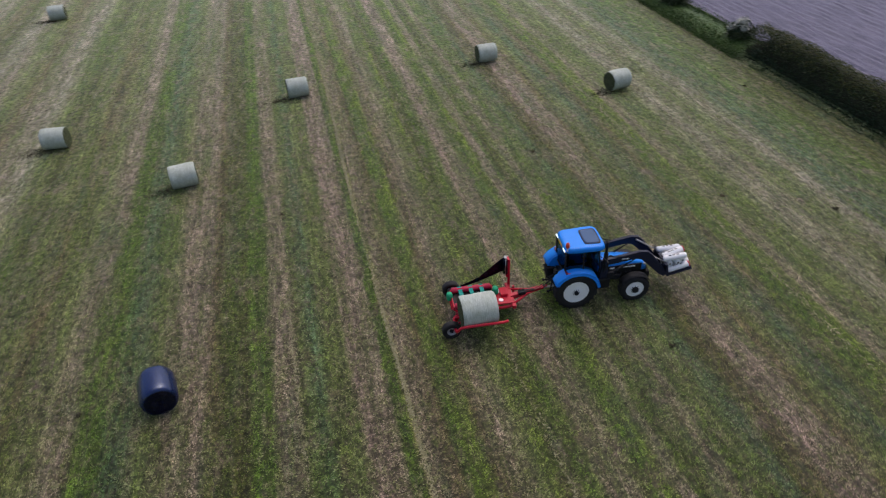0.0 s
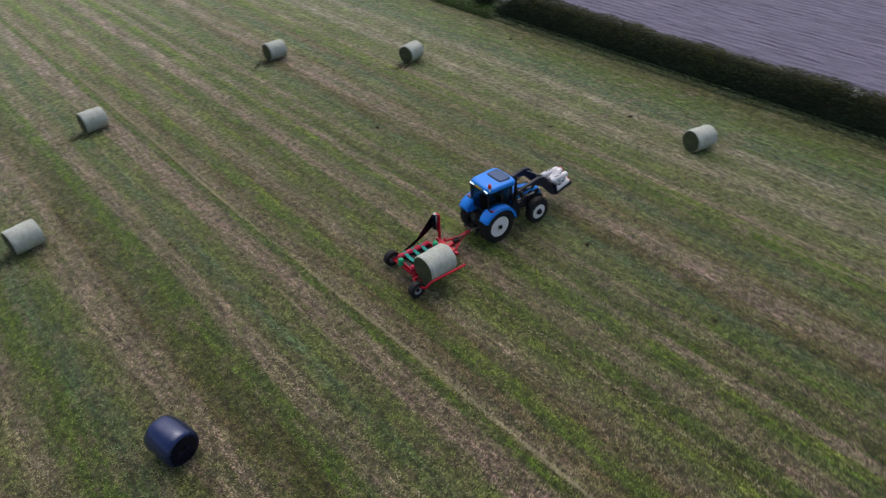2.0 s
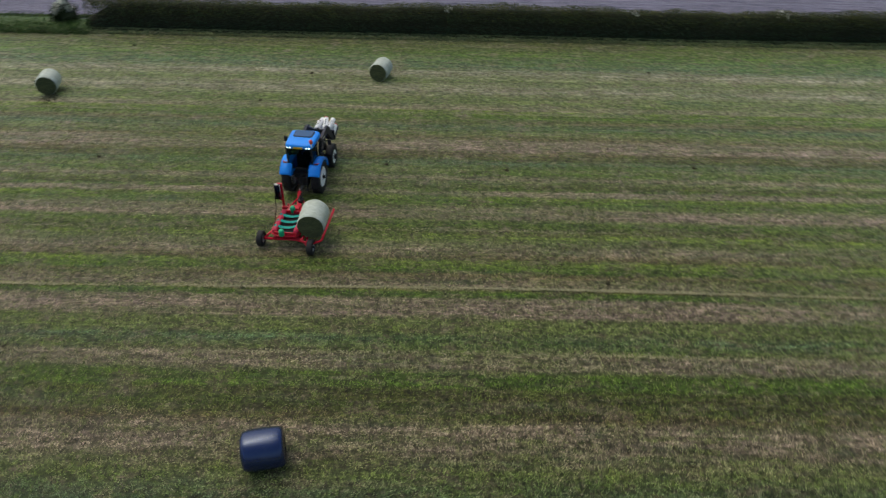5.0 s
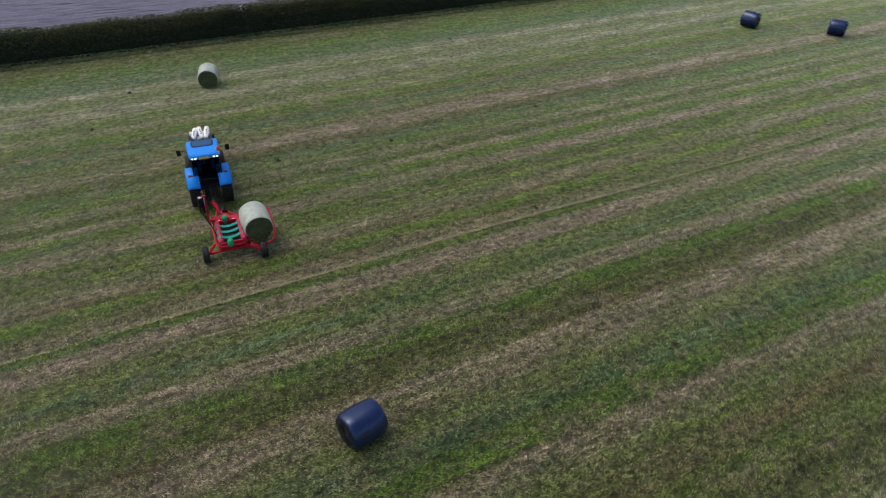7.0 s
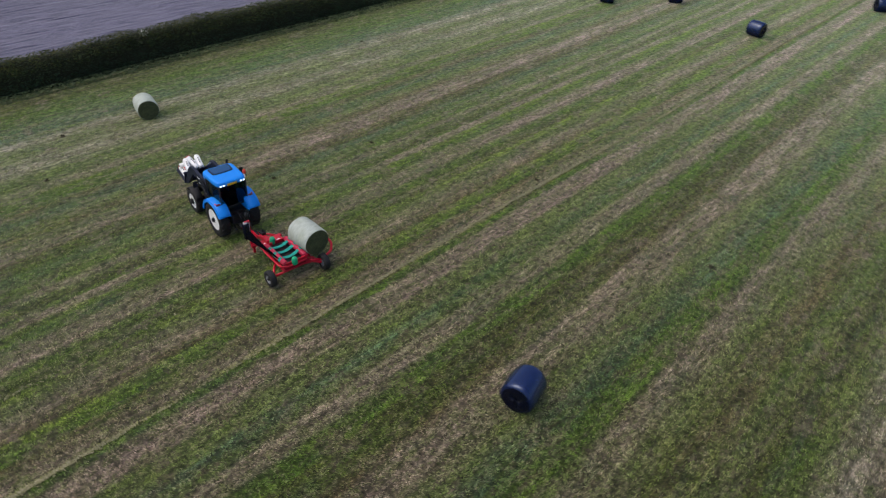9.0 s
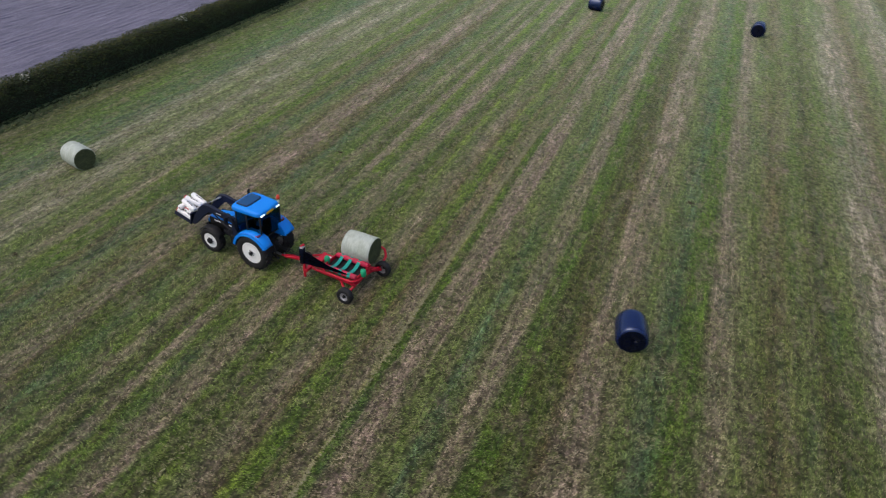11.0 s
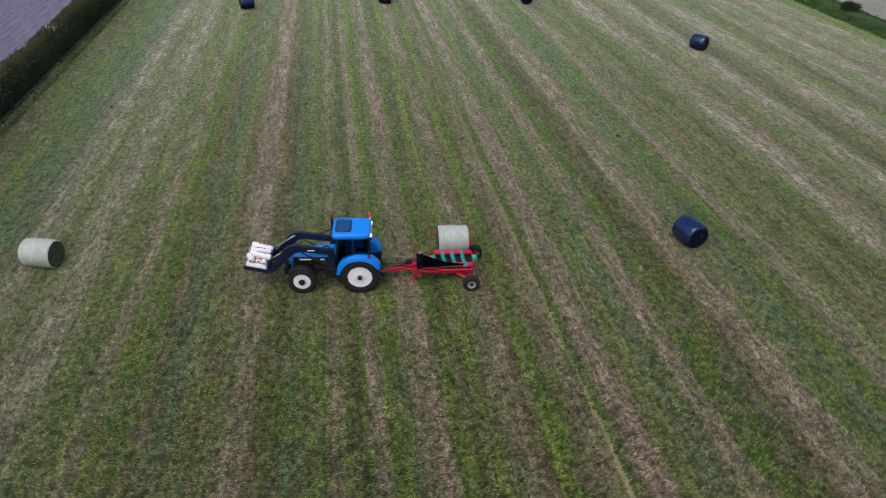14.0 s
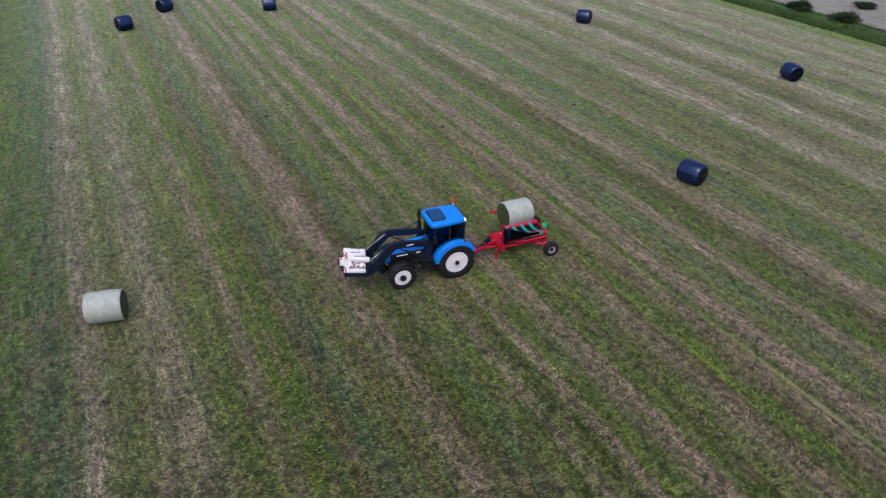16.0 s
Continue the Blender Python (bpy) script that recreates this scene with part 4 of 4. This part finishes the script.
for z in (0.86, 1.4):
    rbox(bm, (3.97, 0, z), (0.09, 1.3, 0.1), 0.012)
for y in (-0.6, -0.36, 0.36, 0.6):
    rbox(bm, (3.96, y, 1.12), (0.07, 0.07, 0.62), 0.01)
rbox(bm, (4.01, 0, 1.12), (0.025, 1.2, 0.5), 0.006)
for y in (-0.5, -0.42, 0.42, 0.5):
    prism(bm, [(3.82, 0.82), (3.98, 0.82), (3.98, 1.42), (3.86, 1.38)], y - 0.015, y + 0.015, 0.004)
# the carriage is tipped back, so that the load leans on it
TIP = Matrix.Translation((3.9, 0, 0.88)) @ Matrix.Rotation(radians(-13), 4, "Y") @ Matrix.Translation((-3.9, 0, -0.88))
carriage = part("fork_carriage", bm, M_NAVY, tractor, "dark loader carriage tipped back", TIP)
bm = bmesh.new()
rbox(bm, (4.5, 0, 0.83), (1.0, 1.24, 0.05), 0.01)
for y in (-0.56, 0.56):
    rbox(bm, (4.5, y, 0.89), (1.0, 0.05, 0.12), 0.01)
part("load_tray", bm, M_NAVY, carriage)


# rolls of stretch film stacked on the loader
def film_roll(m, seed):
    ob = thing("film_roll", m, "white sleeved roll of stretch film stacked on the loader", "film roll", "film rolls on the loader")
    bm = bmesh.new()
    lathe(bm, [(0, -0.47), (0.07, -0.47), (0.118, -0.45), (0.13, -0.4), (0.132, 0), (0.13, 0.4), (0.118, 0.45), (0.07, 0.47), (0, 0.47)], 14, pose(0, 0, 0.132, 0, 90, 0), True, 0.05, seed)
    part("sleeve", bm, M_SACK, ob)
    for e in (-1, 1):
        bm = bmesh.new()
        disc(bm, 0.042, 0.012, pose(e * 0.472 - 0.006, 0, 0.132, 0, 90, 0), 10)
        part("core", bm, M_INK, ob, "dark hollow cardboard core")
    if seed in (0.0, 5.1, 8.5, 13.6):
        bm = bmesh.new()
        lathe(bm, [(0.119, 0.4), (0.134, 0.4), (0.134, 0.445), (0.119, 0.455)], 14, pose(0, 0, 0.132, 0, 90, 0))
        part("end_band", bm, M_PINK, ob, "red printed band")
    bm = bmesh.new()
    for k in range(3):
        rbox(bm, (-0.18 + 0.15 * k, 0, 0.263), (0.1, 0.05, 0.008), 0.002)
    part("print", bm, M_INK, ob, "dark print too small to read")
    return ob


LOAD = ((4.5, -0.45, 0.856, 1, 0), (4.56, -0.17, 0.856, -3, 0), (4.46, 0.12, 0.856, 3, 0), (4.52, 0.41, 0.856, -2, 0),
        (4.2, 0.04, 1.1, 88, 0), (4.47, -0.03, 1.1, 93, 1), (4.75, 0.05, 1.1, 87, -1),
        (4.42, -0.36, 1.345, -8, 1), (4.48, -0.06, 1.345, 7, -1), (4.4, 0.27, 1.345, -12, 2))
for k, (x, y, z, yaw, nod) in enumerate(LOAD):
    film_roll(TM @ TIP @ pose(x, y, z, 0, nod, yaw), round(k * 1.7, 1))

# ---- bale wrapper: origin under its axle, x ahead to the hitch ----
WM = pose(4.62, 19.66, 0, 0, 0, -5.0)
wrapper = thing("bale_wrapper", WM, "red trailed bale wrapper with teal belts and a side loading arm", "bale wrapper")
for s_ in (-1, 1):
    wheel(wrapper, 0.0 if s_ > 0 else -0.38, s_ * 1.22, 0.38, 0.28, 0.19, s_, M_GREYRIM, 0, 0.3, 0.3)
bm = bmesh.new()
tube(bm, [(-0.38, -1.1, 0.38), (-0.1, -0.8, 0.42), (0, -0.4, 0.42), (0, 1.08, 0.38)], 0.06, 10, 0.1)
for s_ in (-1, 1):
    tube(bm, [(0 if s_ > 0 else -0.3, s_ * 1.06, 0.38), (0.35, s_ * 0.85, 0.5), (0.6, s_ * 0.62, 0.52)], 0.055, 8, 0.1)
part("axle", bm, M_RED, wrapper)
bm = bmesh.new()
for s_ in (-1, 1):
    tube(bm, [(-0.1, s_ * 0.55, 0.5), (2.1, s_ * 0.5, 0.52), (2.35, s_ * 0.42, 0.54)], 0.07, 8, 0.1)
rbox(bm, (2.3, 0.1, 0.56), (0.16, 1.5, 0.14), 0.02)
rbox(bm, (0.1, 0, 0.5), (0.14, 1.2, 0.14), 0.02)
part("chassis", bm, M_RED, wrapper)
bm = bmesh.new()
prism(bm, [(2.25, 0.46), (3.75, 0.5), (3.78, 0.58), (2.25, 0.7)], -0.1, 0.1, 0.015)
rbox(bm, (3.83, 0, 0.56), (0.2, 0.1, 0.06), 0.015)
for v in bm.verts:
    v.co.y += 0.4 * max(0.0, v.co.x - 2.25) / 1.58
for s_ in (-1, 1):
    tube(bm, [(2.3, s_ * 0.46, 0.6), (3.1, s_ * 0.1 + 0.21, 0.58)], 0.05, 8)
rbox(bm, (2.55, 0.62, 0.3), (0.09, 0.09, 0.6), 0.012)
part("drawbar", bm, M_RED, wrapper, "tapered red drawbar")
bm = bmesh.new()
rbox(bm, (1.95, 0, 0.68), (0.62, 1.0, 0.06), 0.015)
rbox(bm, (2.0, 0.1, 0.78), (0.3, 0.42, 0.16), 0.03)
deck = part("deck", bm, M_RED, wrapper)
bm = bmesh.new()
disc(bm, 0.1, 0.02, pose(1.82, -0.28, 0.71), 16)
part("badge", bm, M_SACK, deck, "round white sticker")
bm = bmesh.new()
for k in range(3):
    rbox(bm, (1.72 + 0.12 * k, 0.3, 0.712), (0.05, 0.22, 0.006), 0.002)
part("sticker", bm, M_SACK, deck, "white sticker with writing too small to read")
bm = bmesh.new()
rbox(bm, (3.05, 0.2, 0.655), (0.5, 0.09, 0.02), 0.006, None)
part("drawbar_slot", bm, M_TRIM, deck, "dark slot along the drawbar")
bm = bmesh.new()
rbox(bm, (2.75, 0.02, 0.72), (0.3, 0.2, 0.14), 0.02)
for k in range(4):
    tube(bm, [(2.65 + 0.06 * k, 0.0, 0.78), (2.65 + 0.06 * k, 0.02, 0.92)], 0.014, 6)
part("valve_block", bm, M_DARK, wrapper)

# turntable, turned to take the bale from the side: rollers along x, belts across
TC = (0.72, 0.0)
bm = bmesh.new()
disc(bm, 0.34, 0.16, pose(TC[0], TC[1], 0.54), 24)
part("turntable", bm, M_DARK, wrapper)
bm = bmesh.new()
corner = [(-0.92, -0.42), (-0.72, -0.66), (0.72, -0.66), (0.92, -0.42), (0.92, 0.42), (0.72, 0.7), (-0.72, 0.7), (-0.92, 0.42), (-0.92, -0.42)]
tube(bm, [(TC[0] + x, TC[1] + y, 0.74) for x, y in corner], 0.045, 8, 0.12)
for x in (-0.5, 0.5):
    rbox(bm, (TC[0] + x, TC[1], 0.7), (0.1, 1.3, 0.08), 0.012)
for x in (-0.86, 0.86):
    rbox(bm, (TC[0] + x, TC[1] - 0.02, 0.82), (0.05, 1.06, 0.2), 0.015)
table = part("table_frame", bm, M_RED, wrapper)
bm = bmesh.new()
rbox(bm, (TC[0], TC[1], 0.755), (1.66, 1.1, 0.03), 0.01)
part("table_pan", bm, M_TRIM, table, "dark tray under the belts")
for y in (-0.48, 0.5):
    bm = bmesh.new()
    disc(bm, 0.12, 1.64, pose(TC[0] - 0.82, TC[1] + y, 0.88, 0, 90, 0), 20, 0.02)
    part("roller", bm, M_ROLLER, table, "red steel roller")
for x in (-0.42, 0.02, 0.46):
    bm = bmesh.new()
    path = []
    for k in range(9):
        a = radians(270 - 22.5 * k)
        path.append((-0.48 + 0.128 * math.cos(a), 0.88 + 0.128 * math.sin(a)))
    for k in range(1, 8):
        u = k / 8
        path.append((-0.48 + 0.98 * u, 1.008 - 0.15 * 4 * u * (1 - u)))
    for k in range(9):
        a = radians(90 - 22.5 * k)
        path.append((0.5 + 0.128 * math.cos(a), 0.88 + 0.128 * math.sin(a)))
    lean = 0.1
    for (y0, z0), (y1, z1) in zip(path, path[1:]):
        q = [bm.verts.new((TC[0] + x + dx - lean * yy, TC[1] + yy, zz)) for dx, yy, zz in ((-0.085, y0, z0), (0.085, y0, z0), (0.085, y1, z1), (-0.085, y1, z1))]
        bm.faces.new(q)
    bmesh.ops.remove_doubles(bm, verts=bm.verts, dist=0.001)
    bmesh.ops.recalc_face_normals(bm, faces=bm.faces)
    bmesh.ops.solidify(bm, geom=bm.faces, thickness=0.008)
    part("belt", bm, M_TEAL, table, "teal rubber belt")
for x, y in ((-0.94, 0.12), (0.94, 0.12)):
    bm = bmesh.new()
    lathe(bm, [(0, 0.76), (0.1, 0.76), (0.13, 0.8), (0.125, 1.02), (0.1, 1.1), (0, 1.1)], 16, pose(TC[0] + x, TC[1] + y, 0))
    part("guide_cone", bm, M_GREEN, table, "green plastic side roller")

# film dispenser
bm = bmesh.new()
rbox(bm, (2.38, 0.78, 1.2), (0.09, 0.09, 1.4), 0.012)
rbox(bm, (2.36, 0.86, 1.89), (0.09, 0.24, 0.04), 0.01)
rbox(bm, (2.34, 0.88, 1.04), (0.14, 0.3, 0.06), 0.012)
post = part("film_post", bm, M_RED, wrapper, "upright red film dispenser post")
bm = bmesh.new()
disc(bm, 0.14, 0.78, pose(2.3, 0.97, 1.08), 20)
part("film_reel", bm, M_REEL_SHADED_END, post, "black film reel")
bm = bmesh.new()
for z in (1.06, 1.87):
    disc(bm, 0.1, 0.03, pose(2.3, 0.97, z), 18)
tube(bm, [(2.36, 0.84, 1.08), (2.36, 0.84, 1.86)], 0.03, 8)
tube(bm, [(2.26, 0.82, 1.08), (2.26, 0.82, 1.86)], 0.022, 8)
part("stretch_roller", bm, M_CHROME, post, "steel stretch rollers and reel plates")
bm = bmesh.new()
q = [(2.18, 1.05, 1.12), (2.18, 1.05, 1.82), (1.1, 0.74, 1.2), (0.2, 0.58, 0.98), (0.2, 0.58, 0.9), (1.1, 0.74, 0.98)]
v = [bm.verts.new(p) for p in q]
bm.faces.new((v[0], v[1], v[2], v[5]))
bm.faces.new((v[5], v[2], v[3], v[4]))
bmesh.ops.solidify(bm, geom=bm.faces, thickness=0.006)
part("film_web", bm, M_REEL_SHADED_END, post, "black film drawn out to the table")

# loading arm that holds the bale
bm = bmesh.new()
tube(bm, [(0.25, -0.55, 0.5), (-0.2, -0.72, 0.55), (-0.24, -1.2, 0.42), (-0.24, -1.72, 0.66), (-0.1, -1.84, 0.98), (0.3, -1.85, 1.0), (1.62, -1.86, 1.0), (1.75, -1.87, 1.06)], 0.056, 10, 0.14)
tube(bm, [(-0.2, -0.76, 0.53), (0.2, -0.8, 0.57), (1.4, -0.8, 0.56), (1.6, -0.82, 0.64)], 0.056, 10, 0.1)
part("loading_arm", bm, M_RED, wrapper, "bent red loading arm")
bm = bmesh.new()
tube(bm, [(1.2, -0.45, 0.55), (0.1, -0.9, 0.55)], 0.035, 8)
part("arm_cylinder", bm, M_CHROME, wrapper)
hay_bale(WM @ pose(0.7, -1.15, 0.565, 0, 0, 3), 31.0, "round hay bale in pale net wrap held by the wrapper's arm", "hay bales on the meadow")

# hoses from the tractor to the wrapper
for k, (dy, drop) in enumerate(((-0.06, 0.5), (0.04, 0.62), (0.12, 0.56))):
    bm = bmesh.new()
    a, b = TM @ Vector((-0.55, dy, 1.2)), WM @ Vector((2.75, dy * 0.5, 0.78))
    tube(bm, [a.lerp(b, u / 8) - Vector((0, 0, drop * 0.55 * 4 * (u / 8) * (1 - u / 8))) for u in range(9)], 0.014, 6)
    tagged(part("hose", bm, M_TRIM), "black hydraulic hose from tractor to wrapper", "hose", "hydraulic hoses")

# dark wisps of hay left on the field
for k, (x, y) in enumerate(((12.3, -1.58), (25.4, -2.1), (11.7, 8.95), (19.75, 24.3), (12.33, 31.6), (2.3, 5.1), (-8.1, 5.5), (12.1, 15.6), (28.5, 35.6), (-9.8, 18.35), (24.2, 21.7), (-2.0, 29.4))):
    ob = thing("hay_clump", pose(x, y, 0), "small dark clump of dropped hay on the meadow", "hay clump", "hay clumps")
    spots = rng.normal(0, 1, (50, 3)) * np.array([0.07, 0.055, 0.025]) + np.array([0, 0, 0.03])
    spots[:, 2] = np.abs(spots[:, 2])
    o = scatter_mesh("wisps", leaves_at(rng, spots, 0.045, 0.4), M_CLUMP, ob)

# small dark tufts and scraps scattered thinly over the meadow
hubs = np.stack([rng.uniform(-40, 30, 420), rng.uniform(-45, 75, 420)], 1)
spots = np.repeat(np.concatenate([hubs, np.full((420, 1), 0.025)], 1), 14, axis=0) + rng.normal(0, 1, (420 * 14, 3)) * np.array([0.05, 0.06, 0.012])
spots[:, 2] = np.abs(spots[:, 2])
scatter_mesh("hay_scraps", leaves_at(rng, spots, 0.03, 0.4), M_CLUMP, label="thinly scattered dark scraps of hay on the meadow")
